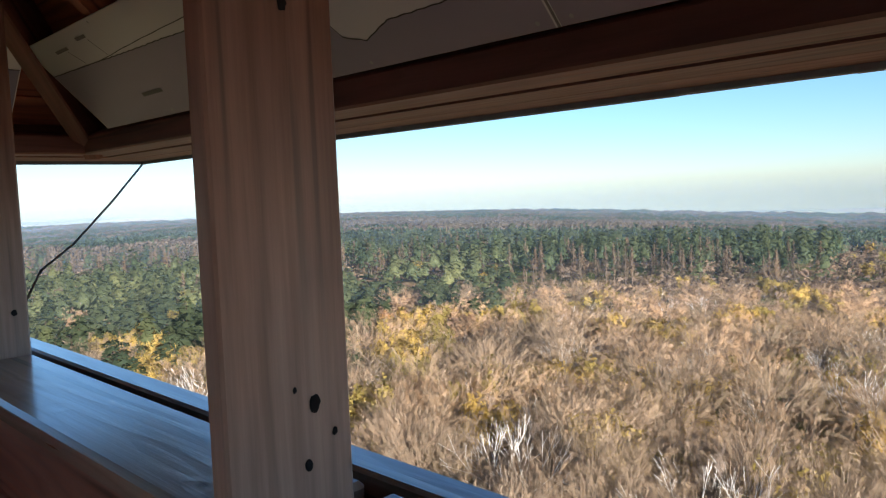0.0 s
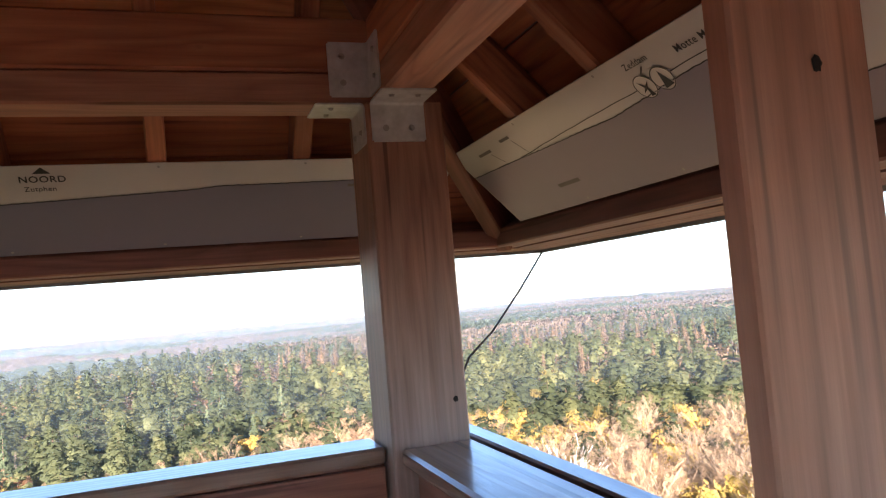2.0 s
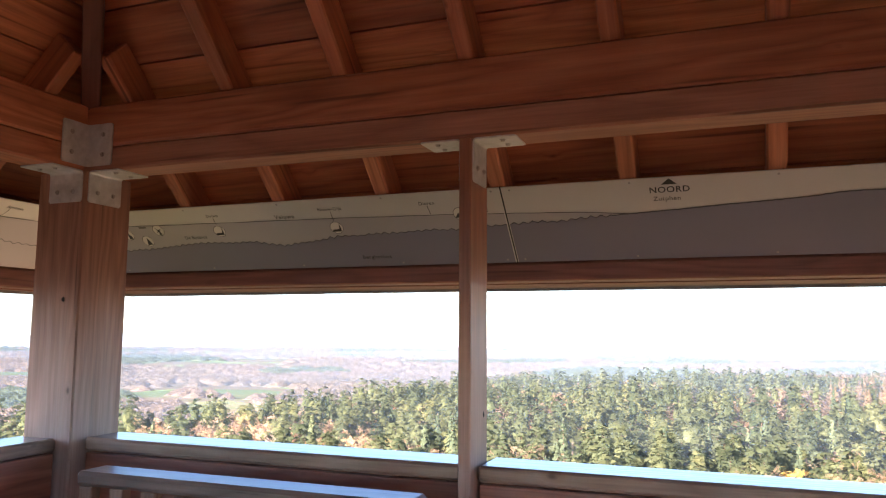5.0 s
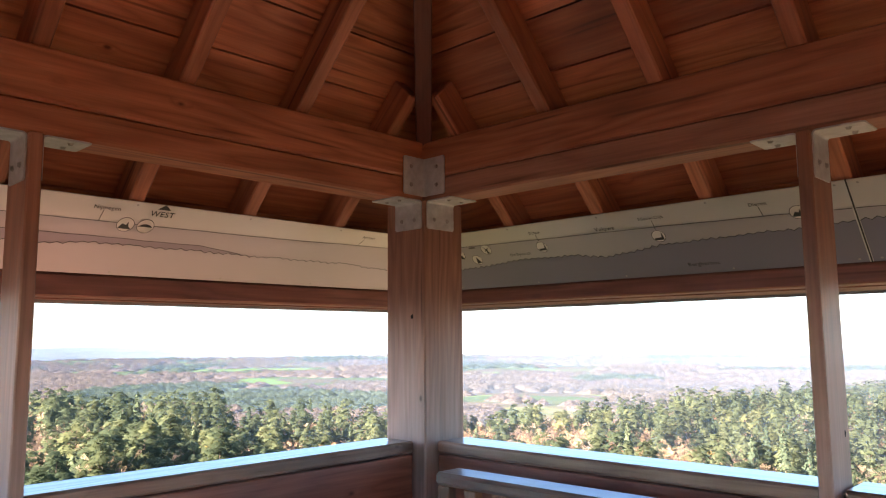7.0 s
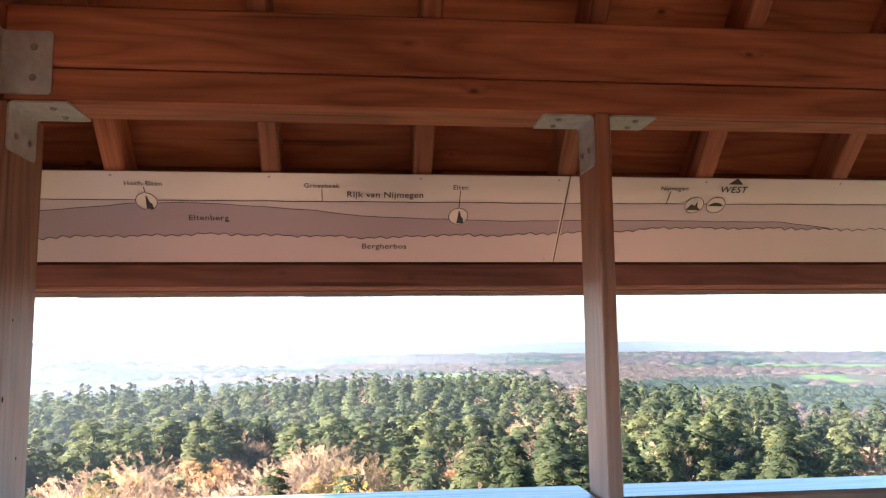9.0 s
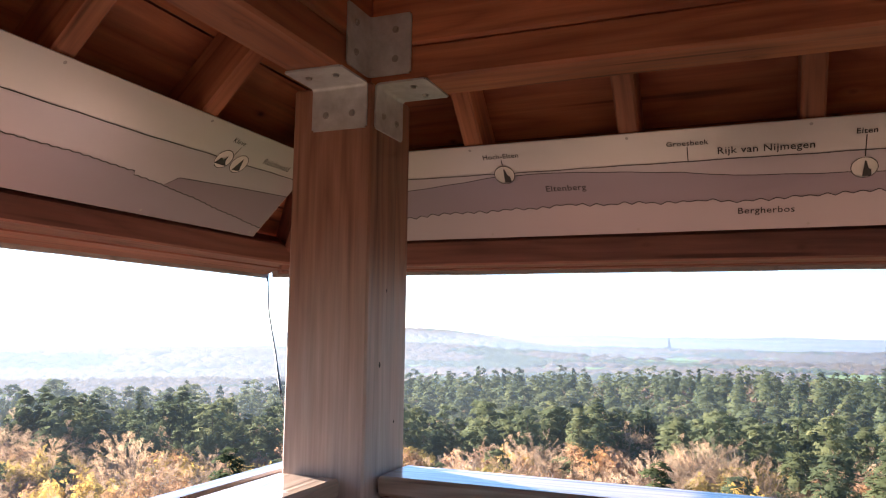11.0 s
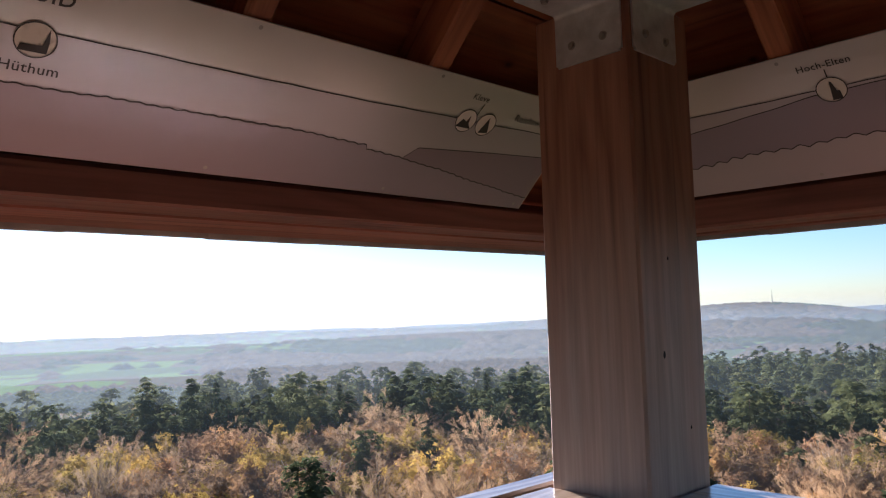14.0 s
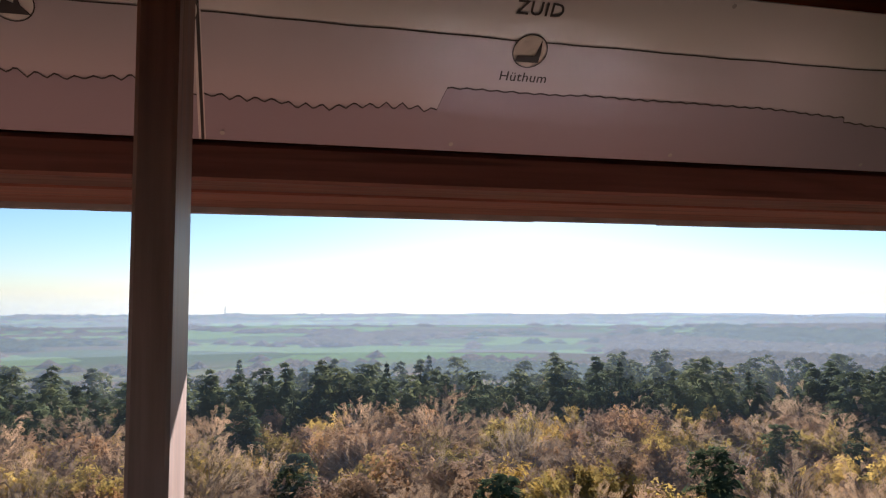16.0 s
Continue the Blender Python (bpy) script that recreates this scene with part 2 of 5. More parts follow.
# fitted measures of the lookout room, in metres
A, POST_W = 1.533, 0.24                  # inner faces of the corner posts, post width
BEAM_IN, BEAM_W = 1.56, 0.15             # ring beam
Z_BB, Z_BS, Z_BT = 2.194, 2.291, 2.458   # ring beam: bottom, joint, top
SLOPE = 4.05                             # underside of the rafters: v + z
PAN_V0, PAN_Z0, PAN_V1, PAN_Z1 = 2.193, 1.857, 1.943, 2.11
EAVES = {"north": (1.78, 2.6), "west": (1.766, 2.41), "south": (1.78, 2.6), "east": (1.78, 2.6)}   # underside and reach of the eaves
Z_SILL = 1.175
MID_IN, MID_D, MID_W = 1.546, 0.17, 0.04
MID_U = {"north": 0.014, "west": -0.007, "south": 0.015, "east": -0.02}
RAFTER_U = (-1.4, -0.935, -0.465, 0.0, 0.465, 0.935, 1.4)
RAFTER_D, RAFTER_W = 0.13, 0.06
R2 = math.sqrt(0.5)

# ---- floor and parapet ----
floor_top = tagged(new("floor"), "unseen timber deck, coloured pale to bounce light upward", "floor", kind="structure")
for i in range(18):
    y0 = -1.8 + i * 0.2
    timber("plank", (-1.8, y0 + 0.1, -0.02), (1.8, y0 + 0.1, -0.02), 0.194, 0.04, FLOOR, floor_top)

for s in SIDES:
    M = on_side(s)
    par = tagged(new("parapet_wall_" + s), "brown stained timber parapet with wide board cladding", "parapet", kind="structure")
    par.matrix_world = M
    for u0, u1 in ((-A + 0.006, MID_U[s] - MID_W / 2 - 0.008), (MID_U[s] + MID_W / 2 + 0.008, A - 0.006)):
        z1 = Z_SILL - 0.0535
        # hidden filler, added to block daylight through the slot under the sill
        timber("sill_bearer", (u0, 1.69, Z_SILL - 0.111), (u1, 1.69, Z_SILL - 0.111), 0.12, 0.118, APRON, par)
        for k in range(5):
            h = 0.215 if k < 4 else 0.25
            timber("cladding_board", (u0 + 0.004, 1.612, z1 - h / 2), (u1 - 0.004, 1.612, z1 - h / 2), 0.028, h - 0.005, APRON, par, bevel=0.004)
            z1 -= h
        board = new("window_sill_" + s)
        tagged(board, "weathered glossy timber sill board on the parapet", "sill", kind="structure")
        board.matrix_world = M
        v_in = 1.556 if s == "east" else 1.592
        timber("sill_board", (u0, (v_in + 1.776) / 2, Z_SILL - 0.025), (u1, (v_in + 1.776) / 2, Z_SILL - 0.025), 1.776 - v_in, 0.05, SILL, board, bevel=0.009)
    outer = tagged(new("parapet_outer_" + s), "weathered timber outer rail with cladding boards below", "parapet", kind="structure")
    outer.matrix_world = M
    z_out = Z_SILL - (0.02 if s in ("east", "south") else 0.075)
    timber("outer_sill_board", (-1.862, 1.83, z_out), (1.862, 1.83, z_out), 0.066, 0.04, SILL, outer, bevel=0.006)
    for k in range(5):
        timber("outer_cladding_board", (-1.85, 1.83, z_out - 0.14 - 0.23 * k), (1.85, 1.83, z_out - 0.14 - 0.23 * k), 0.025, 0.226, APRON, outer, bevel=0.004)

# ---- posts ----
for sx, sy in ((1, 1), (-1, 1), (-1, -1), (1, -1)):
    c = A + POST_W / 2
    ob = timber("corner_post", (sx * c, sy * c, -0.4), (sx * c, sy * c, Z_BB), POST_W, POST_W, POST, None, up=(0, 1, 0), bevel=0.006)
    tagged(ob, "thick square timber corner post, brown above, weathered and lit paler below", "post", "corner posts of the lookout")
for s in SIDES:
    M = on_side(s)
    depth_ = 0.182 if s == "east" else MID_D
    p = M @ Vector((MID_U[s], MID_IN + MID_D - depth_ / 2, 0.05))
    q = M @ Vector((MID_U[s], MID_IN + MID_D - depth_ / 2, Z_BB))
    out = M.to_3x3() @ Vector((0, 1, 0))
    ob = timber("mid_post", p, q, MID_W, depth_, PLANK, None, up=out, bevel=0.004)
    tagged(ob, "narrow upright timber plank post with knots", "post", "plank posts between the corner posts")

# ---- ring beam, two timbers on each other ----
for s in SIDES:
    M = on_side(s)
    beam = thing("ring_beam", "red-brown timber ring beam of two stacked timbers", "beam", "ring beams under the roof")
    beam.matrix_world = M
    e = BEAM_IN + BEAM_W if s in ("north", "south") else BEAM_IN - 0.002
    mid = BEAM_IN + BEAM_W / 2
    timber("lower_timber", (-e, mid, (Z_BB + Z_BS) / 2), (e, mid, (Z_BB + Z_BS) / 2), BEAM_W - 0.004, Z_BS - Z_BB - 0.002, PALE_BEAM if s in ("north", "east") else RED_BEAM, beam, bevel=0.008)
    timber("upper_timber", (-e, mid, (Z_BS + Z_BT) / 2), (e, mid, (Z_BS + Z_BT) / 2), BEAM_W, Z_BT - Z_BS - 0.002, RED_BEAM, beam, bevel=0.008)

# ---- roof ----
N_OUT = Vector((0, R2, R2))               # outward normal of the north roof plane
for s in SIDES:
    M = on_side(s)
    roof = tagged(new("roof_" + s), "red-brown boarded roof slope seen from below", "roof", kind="structure")
    roof.matrix_world = M
    top = SLOPE + RAFTER_D / R2
    w = 0.158
    k = 0
    v = 2.4
    while v > 0.05:
        v2 = max(v - w, 0.0)
        bm = bmesh.new()
        g = 0.0025
        lo, hi = v - g, v2 + g
        rows = []
        for vv, lift in ((lo, 0.0), (hi, 0.0), (hi, 0.022), (lo, 0.022)):
            z = top - vv
            c = Vector((0, vv, z)) + N_OUT * lift
            rows.append((bm.verts.new((-vv, c.y, c.z)), bm.verts.new((vv, c.y, c.z))))
        for i in range(4):
            a, b = rows[i], rows[(i + 1) % 4]
            bm.faces.new((a[0], b[0], b[1], a[1]))
        bm.faces.new([r[0] for r in rows][::-1])
        bm.faces.new([r[1] for r in rows])
        bmesh.ops.recalc_face_normals(bm, faces=bm.faces[:])
        origin = Vector((0, (lo + hi) / 2, top - (lo + hi) / 2))
        bmesh.ops.translate(bm, verts=bm.verts[:], vec=-origin)
        mesh_object("board", bm, BOARD, roof, "", Matrix.Translation(origin))
        v = v2
        k += 1
    # shingles outside
    bm = bmesh.new()
    off = N_OUT * 0.026
    for j in range(14):
        va, vb = 2.42 - j * 0.19, 2.42 - (j + 1) * 0.19
        va, vb = max(va, 0.0), max(vb - 0.05, 0.0)
        quad = []
        for vv, lift in ((va, 0.03), (vb, 0.012)):
            c = Vector((0, vv, top - vv)) + off + N_OUT * lift
            quad.append((bm.verts.new((-vv, c.y, c.z)), bm.verts.new((vv, c.y, c.z))))
        c = Vector((0, va, top - va)) + off + N_OUT * 0.008
        q = (bm.verts.new((-va, c.y, c.z)), bm.verts.new((va, c.y, c.z)))
        bm.faces.new((quad[0][0], quad[0][1], quad[1][1], quad[1][0]))
        bm.faces.new((q[0], q[1], quad[0][1], quad[0][0]))
    mesh_object("shingles", bm, ROOFING, roof)
    # rafters
    for u in RAFTER_U:
        v_in = max(abs(u) + 0.05, 0.06)
        p = Vector((u, 2.185, SLOPE - 2.185)) + N_OUT * (RAFTER_D / 2)
        q = Vector((u, v_in, SLOPE - v_in)) + N_OUT * (RAFTER_D / 2)
        ob = timber("rafter", M @ p, M @ q, RAFTER_W, RAFTER_D - 0.004, RAFTER, None, up=M.to_3x3() @ N_OUT)
        tagged(ob, "sloping red-brown timber rafter", "rafter", "rafters of the roof")
    # eave plate and soffit
    EAVE_Z, EAVE_OUT = EAVES[s]
    eave = thing("eave_plate", "dark red-brown timber eave plate with pale underside", "eave")
    eave.matrix_world = M
    bm = bmesh.new()
    prof = [(2.197, EAVE_Z), (2.197, SLOPE - 2.2), (2.33, SLOPE - 2.33 + RAFTER_D / R2 - 0.004), (2.33, EAVE_Z)]
    ends = []
    for sg in (-1, 1):
        ends.append([bm.verts.new((sg * v0, v0, z0)) for v0, z0 in prof])
    for i in range(4):
        bm.faces.new((ends[0][i], ends[0][(i + 1) % 4], ends[1][(i + 1) % 4], ends[1][i]))
    bm.faces.new(ends[0][::-1])
    bm.faces.new(ends[1])
    bmesh.ops.recalc_face_normals(bm, faces=bm.faces[:])
    bmesh.ops.bevel(bm, geom=[ed for ed in bm.edges if abs(ed.verts[0].co.x - ed.verts[1].co.x) > 1], offset=0.006, segments=1, affect="EDGES")
    bmesh.ops.translate(bm, verts=bm.verts[:], vec=(0, -2.2, -EAVE_Z))
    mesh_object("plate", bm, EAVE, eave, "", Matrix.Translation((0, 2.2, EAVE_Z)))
    v1 = 2.331
    while v1 < EAVE_OUT - 0.03:
        v0, v1 = v1 + 0.003, min(v1 + 0.125, EAVE_OUT - 0.012)
        bm = bmesh.new()
        vs = [[bm.verts.new((sg * vv, vv, zz)) for vv, zz in ((v0, EAVE_Z - 0.004), (v1, EAVE_Z - 0.004), (v1, EAVE_Z + 0.018), (v0, EAVE_Z + 0.018))] for sg in (-1, 1)]
        for i in range(4):
            bm.faces.new((vs[0][i], vs[0][(i + 1) % 4], vs[1][(i + 1) % 4], vs[1][i]))
        bm.faces.new(vs[0][::-1])
        bm.faces.new(vs[1])
        bmesh.ops.recalc_face_normals(bm, faces=bm.faces[:])
        bmesh.ops.translate(bm, verts=bm.verts[:], vec=(0, -v0, -EAVE_Z))
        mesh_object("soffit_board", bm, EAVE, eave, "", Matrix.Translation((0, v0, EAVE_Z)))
    # ragged shingle edge under the soffit's rim
    u = -EAVE_OUT
    rng = random.Random(sum(map(ord, s)))
    while u < EAVE_OUT:
        n = min(rng.uniform(0.25, 0.6), EAVE_OUT - u)
        d = rng.uniform(0.0, 0.002)
        mesh_object("shingle_edge", box_bm(-0.012, n + 0.004, -0.012 - d, 0.012, -0.012 - d, 0.05, 0.002), ROOFING, eave, "", Matrix.Translation((u, EAVE_OUT - 0.004, EAVE_Z - 0.004)))
        u += max(n, 0.05)
# hips: the darker eave timber stands in for the shade they lie in
for sx, sy in ((1, 1), (-1, 1), (-1, -1), (1, -1)):
    p = Vector((sx * 2.26, sy * 2.26, SLOPE - 2.26 - 0.0))
    q = Vector((sx * 0.05, sy * 0.05, SLOPE - 0.05))
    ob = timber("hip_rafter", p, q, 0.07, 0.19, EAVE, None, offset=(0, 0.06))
    tagged(ob, "heavy red-brown hip rafter, darkened for shade, running up to the roof peak", "rafter", "hip rafters of the roof")
# unseen covers, added to shut the slits of daylight along the hips
for sx, sy in ((1, 1), (-1, 1), (-1, -1), (1, -1)):
    top_z = SLOPE + RAFTER_D / R2 + 0.055
    cap = timber("ridge_cap", (sx * 2.44, sy * 2.44, top_z - 2.44), (0, 0, top_z), 0.2, 0.05, ROOFING, None)
    tagged(cap, "grey cover added over the roof hip to stop light", "ridge cap", "ridge caps of the roof")
king = timber("king_post", (0, 0, 3.55), (0, 0, 4.2), 0.16, 0.16, RAFTER, None, up=(0, 1, 0))
tagged(king, "short square timber king post at the roof peak", "post")

# ---- plain support tower under the room ----
tower = tagged(new("support_tower"), "plain timber tower legs and cross beams under the lookout room", "tower", kind="structure")
for sx, sy in ((1, 1), (-1, 1), (-1, -1), (1, -1)):
    c = A + POST_W / 2
    timber("leg", (sx * c * 1.5, sy * c * 1.5, -29.2), (sx * c, sy * c, -0.402), 0.3, 0.3, APRON, tower, up=(0, 1, 0))
for k, z in enumerate((-0.28, -7, -14, -21)):
    c = (A + POST_W / 2) * (1 - 0.5 * z / 28.8)
    for sx, sy in ((1, 0), (-1, 0), (0, 1), (0, -1)):
        p = Vector((sx * c - sy * c, sy * c + sx * c, z))
        q = Vector((sx * c + sy * c, sy * c - sx * c, z))
        timber("cross_beam", p, q, 0.12, 0.22, APRON, tower)

# ---- land: ground, woods, haze ----
EYE_Z = 1.6
AZ_T = [0, 17, 24, 32, 40, 50, 60, 70, 80, 90, 105, 112, 118, 130, 140, 150, 160, 170, 180, 190, 203, 214, 230, 243, 252, 264, 276, 285, 300, 330, 360]
# distance at which the plateau round the tower ends, by azimuth
EDGE_T = [260, 290, 300, 320, 340, 360, 370, 370, 370, 360, 330, 280, 205, 165, 195, 200, 230, 290, 265, 246, 232, 170, 157, 152, 138, 122, 122, 135, 180, 230, 260]
# ground height at the far end of the slope, by azimuth, and the slope's run
FAR_T = [-150, -148, -122, -100, -80, -70, -70, -78, -86, -94, -98, -98, -98, -98, -98, -98, -98, -98, -98, -98, -98, -98, -98, -98, -98, -98, -98, -98, -110, -140, -150]
RUN_T = [2100, 2100, 2100, 2100, 2100, 2100, 2100, 1900, 1500, 1000, 800, 600, 480, 450, 450, 450, 480, 520, 500, 480, 460, 420, 420, 420, 420, 420, 420, 450, 900, 2000, 2100]
# height of the far plain, by azimuth
PLAIN_T = [-215, -200, -180, -145, -122, -108, -100, -98, -98, -98, -98, -98, -98, -98, -98, -98, -98, -98, -98, -98, -98, -98, -98, -98, -98, -98, -98, -98, -98, -150, -215]
PLATEAU, PLAIN = -28.5, -98.0


def ground_z(x, y):
    r = np.hypot(x, y)
    az = np.degrees(np.arctan2(y, x)) % 360
    edge = np.interp(az, AZ_T, EDGE_T)
    far = np.interp(az, AZ_T, FAR_T)
    run = np.interp(az, AZ_T, RUN_T)
    k = np.clip((r - edge) / run, 0, 1)
    w = np.clip((1500 - run) / 600, 0, 1)
    k = w * k * k * (3 - 2 * k) + (1 - w) * k
    z = PLATEAU + (far - PLATEAU) * k
    k2 = np.clip((r - 2500) / 1500, 0, 1)
    z = z + (np.interp(az, AZ_T, PLAIN_T) - far) * k2 * k2 * (3 - 2 * k2)
    z = z + 1.2 * np.sin(x * 0.021 + 1.3) * np.cos(y * 0.017) * np.clip(r / 150, 0, 1)
    # the long wooded hill to the south-west and two lower swells
    for a, d, h, w1, w2 in ((-156.5, 3500, 84, 520, 800), (-146, 4000, 46, 600, 700), (-138, 2300, 24, 620, 420)):
        cx, cy = d * math.cos(radians(a)), d * math.sin(radians(a))
        ux, uy = math.cos(radians(a)), math.sin(radians(a))
        along_, across = (x - cx) * ux + (y - cy) * uy, -(x - cx) * uy + (y - cy) * ux
        z = z + h * np.exp(-(along_ / w2) ** 2 - (across / w1) ** 2)
    return z


def np_mesh(name, co, tris, mat, label="", category="", kind="stuff", parent=None, tone=None, normals=None, across=None):
    me = bpy.data.meshes.new(name)
    n, k = len(co), tris.shape[1]
    me.vertices.add(n)
    me.vertices.foreach_set("co", np.ascontiguousarray(co, dtype=np.float32).ravel())
    me.loops.add(len(tris) * k)
    me.loops.foreach_set("vertex_index", np.ascontiguousarray(tris, dtype=np.int32).ravel())
    me.polygons.add(len(tris))
    me.polygons.foreach_set("loop_start", np.arange(0, len(tris) * k, k, dtype=np.int32))
    me.update(calc_edges=True)
    me.materials.append(mat)
    if tone is not None:
        me.attributes.new("tone", "FLOAT", "POINT").data.foreach_set("value", np.ascontiguousarray(tone, dtype=np.float32))
    if across is not None:
        me.attributes.new("across", "FLOAT", "POINT").data.foreach_set("value", np.ascontiguousarray(across, dtype=np.float32))
    if normals is not None:
        me.polygons.foreach_set("use_smooth", [True] * len(tris))
        me.normals_split_custom_set_from_vertices(normals)
    ob = new(name, me)
    if parent:
        ob.parent = parent
    if label:
        tagged(ob, label, category, kind=kind)
    return ob


def ground_material():
    m, nt, bs = material("ground_litter_and_fields")
    L = nt.links
    geo = nt.nodes.new("ShaderNodeNewGeometry")
    n1 = node(nt, "ShaderNodeTexNoise", Scale=0.5, Detail=5.0, Roughness=0.65)
    L.new(geo.outputs["Position"], n1.inputs["Vector"])
    litter = ramp(nt, n1.outputs["Fac"], [(0.25, (0.09, 0.06, 0.035)), (0.5, (0.19, 0.125, 0.068)), (0.75, (0.28, 0.19, 0.11))])
    n2 = node(nt, "ShaderNodeTexNoise", Scale=0.02, Detail=3.0)
    L.new(geo.outputs["Position"], n2.inputs["Vector"])
    moss = ramp(nt, n2.outputs["Fac"], [(0.52, (0, 0, 0)), (0.62, (1, 1, 1))])
    near = mix(nt, moss, litter, (0.09, 0.1, 0.035))
    mp = nt.nodes.new("ShaderNodeMapping")
    mp.inputs["Scale"].default_value = (0.0042, 0.0058, 0.0)
    mp.inputs["Rotation"].default_value = (0, 0, 0.4)
    L.new(geo.outputs["Position"], mp.inputs["Vector"])
    vo = node(nt, "ShaderNodeTexVoronoi", Scale=1.0)
    vo.distance = "CHEBYCHEV"
    L.new(mp.outputs["Vector"], vo.inputs["Vector"])
    sp = nt.nodes.new("ShaderNodeSeparateColor")
    L.new(vo.outputs["Color"], sp.inputs["Color"])
    fields = ramp(nt, sp.outputs[0], [(0.0, (0.075, 0.11, 0.05)), (0.25, (0.12, 0.2, 0.06)), (0.45, (0.11, 0.095, 0.065)), (0.68, (0.14, 0.21, 0.075)), (0.82, (0.09, 0.076, 0.055)), (1.0, (0.14, 0.15, 0.09))])
    fields.node.color_ramp.interpolation = "CONSTANT"
    ln = nt.nodes.new("ShaderNodeVectorMath")
    ln.operation = "LENGTH"
    L.new(geo.outputs["Position"], ln.inputs[0])
    mr = node(nt, "ShaderNodeMapRange")
    mr.inputs["From Min"].default_value, mr.inputs["From Max"].default_value = 900, 1300
    L.new(ln.outputs["Value"], mr.inputs["Value"])
    L.new(mix(nt, mr.outputs["Result"], near, fields), bs.inputs["Base Color"])
    bs.inputs["Roughness"].default_value = 0.95
    bs.inputs["Specular IOR Level"].default_value = 0.0
    return m


rr = np.concatenate([[0.0], np.geomspace(6, 4700, 90)])
aa = np.radians(np.arange(0, 360, 2.0))
X, Y = np.outer(rr, np.cos(aa)), np.outer(rr, np.sin(aa))
co = np.stack([X, Y, ground_z(X, Y)], -1).reshape(-1, 3)
i, j = np.meshgrid(np.arange(len(rr) - 1), np.arange(len(aa)), indexing="ij")
j2 = (j + 1) % len(aa)
n = len(aa)
quads = np.stack([i * n + j, (i + 1) * n + j, (i + 1) * n + j2, i * n + j2], -1).reshape(-1, 4)
ground = np_mesh("ground", co, quads, ground_material(), "leaf-littered forest floor falling away to green fields", "ground", "structure")
ground.data.polygons.foreach_set("use_smooth", [True] * len(quads))


def leaf_material(name, dark, mid, light, through=0.3, patch=0.16, tuft=0.0, gaps=None, stripes=0.0, island=0.2):
    """Leaves or needles: colour varies from leaf to leaf and from tree to tree; part of the light passes.
    gaps: (noise scale, threshold) opens a spray between its needles or leaves; stripes: parts a fan into that many twigs."""
    m, nt, bs = material(name)
    L = nt.links
    geo = nt.nodes.new("ShaderNodeNewGeometry")
    n1 = node(nt, "ShaderNodeTexNoise", Scale=patch, Detail=1.5)
    L.new(geo.outputs["Position"], n1.inputs["Vector"])
    ad = node(nt, "ShaderNodeMath")
    ad.operation = "MULTIPLY_ADD"
    ad.inputs[1].default_value = island
    L.new(geo.outputs["Random Per Island"], ad.inputs[0])
    sc = node(nt, "ShaderNodeMath")
    sc.operation = "MULTIPLY_ADD"
    sc.inputs[1].default_value, sc.inputs[2].default_value = 1.5, -0.38
    L.new(n1.outputs["Fac"], sc.inputs[0])
    L.new(sc.outputs[0], ad.inputs[2])
    col = ramp(nt, ad.outputs[0], [(0.12, dark), (0.5, mid), (0.9, light)])
    oi = nt.nodes.new("ShaderNodeObjectInfo")
    tone = ramp(nt, oi.outputs["Random"], [(0.0, (0.75, 0.78, 0.75)), (1.0, (1.25, 1.2, 1.15))])
    col = mix(nt, 1.0, col, tone, "MULTIPLY")
    at = nt.nodes.new("ShaderNodeAttribute")
    at.attribute_name = "tone"
    each = ramp(nt, at.outputs["Fac"], [(0.0, (1, 1, 1)), (0.01, (0.68, 0.74, 0.76)), (0.5, (1, 1, 1)), (1.0, (1.34, 1.24, 1.1))])
    col = mix(nt, 1.0, col, each, "MULTIPLY")
    L.new(col, bs.inputs["Base Color"])
    bs.inputs["Roughness"].default_value = 0.9
    bs.inputs["Specular IOR Level"].default_value = 0.0
    if tuft:
        n4 = node(nt, "ShaderNodeTexNoise", Scale=tuft, Detail=3.0, Roughness=0.7)
        L.new(geo.outputs["Position"], n4.inputs["Vector"])
        mottle = ramp(nt, n4.outputs["Fac"], [(0.36, (0.62, 0.65, 0.65)), (0.5, (0.97, 0.97, 0.97)), (0.68, (1.2, 1.18, 1.12))])
        col = mix(nt, 1.0, col, mottle, "MULTIPLY")
        L.new(col, bs.inputs["Base Color"])
        bp = nt.nodes.new("ShaderNodeBump")
        bp.inputs["Strength"].default_value, bp.inputs["Distance"].default_value = 0.6, 0.7 / tuft
        L.new(n4.outputs["Fac"], bp.inputs["Height"])
        L.new(bp.outputs["Normal"], bs.inputs["Normal"])
    tr = nt.nodes.new("ShaderNodeBsdfTranslucent")
    L.new(col, tr.inputs["Color"])
    ms = nt.nodes.new("ShaderNodeMixShader")
    ms.inputs[0].default_value = through
    L.new(bs.outputs[0], ms.inputs[1])
    L.new(tr.outputs[0], ms.inputs[2])
    last = ms.outputs[0]
    hole = None
    if gaps:
        n5 = node(nt, "ShaderNodeTexNoise", Scale=gaps[0], Detail=2.0, Roughness=0.6)
        L.new(geo.outputs["Position"], n5.inputs["Vector"])
        hole = node(nt, "ShaderNodeMath")
        hole.operation = "LESS_THAN"
        hole.inputs[1].default_value = gaps[1]
        L.new(n5.outputs["Fac"], hole.inputs[0])
    if stripes:
        ac = nt.nodes.new("ShaderNodeAttribute")
        ac.attribute_name = "across"
        n6 = node(nt, "ShaderNodeTexNoise", Scale=2.6, Detail=2.0)
        L.new(geo.outputs["Position"], n6.inputs["Vector"])
        wob = node(nt, "ShaderNodeMath")
        wob.operation = "MULTIPLY_ADD"
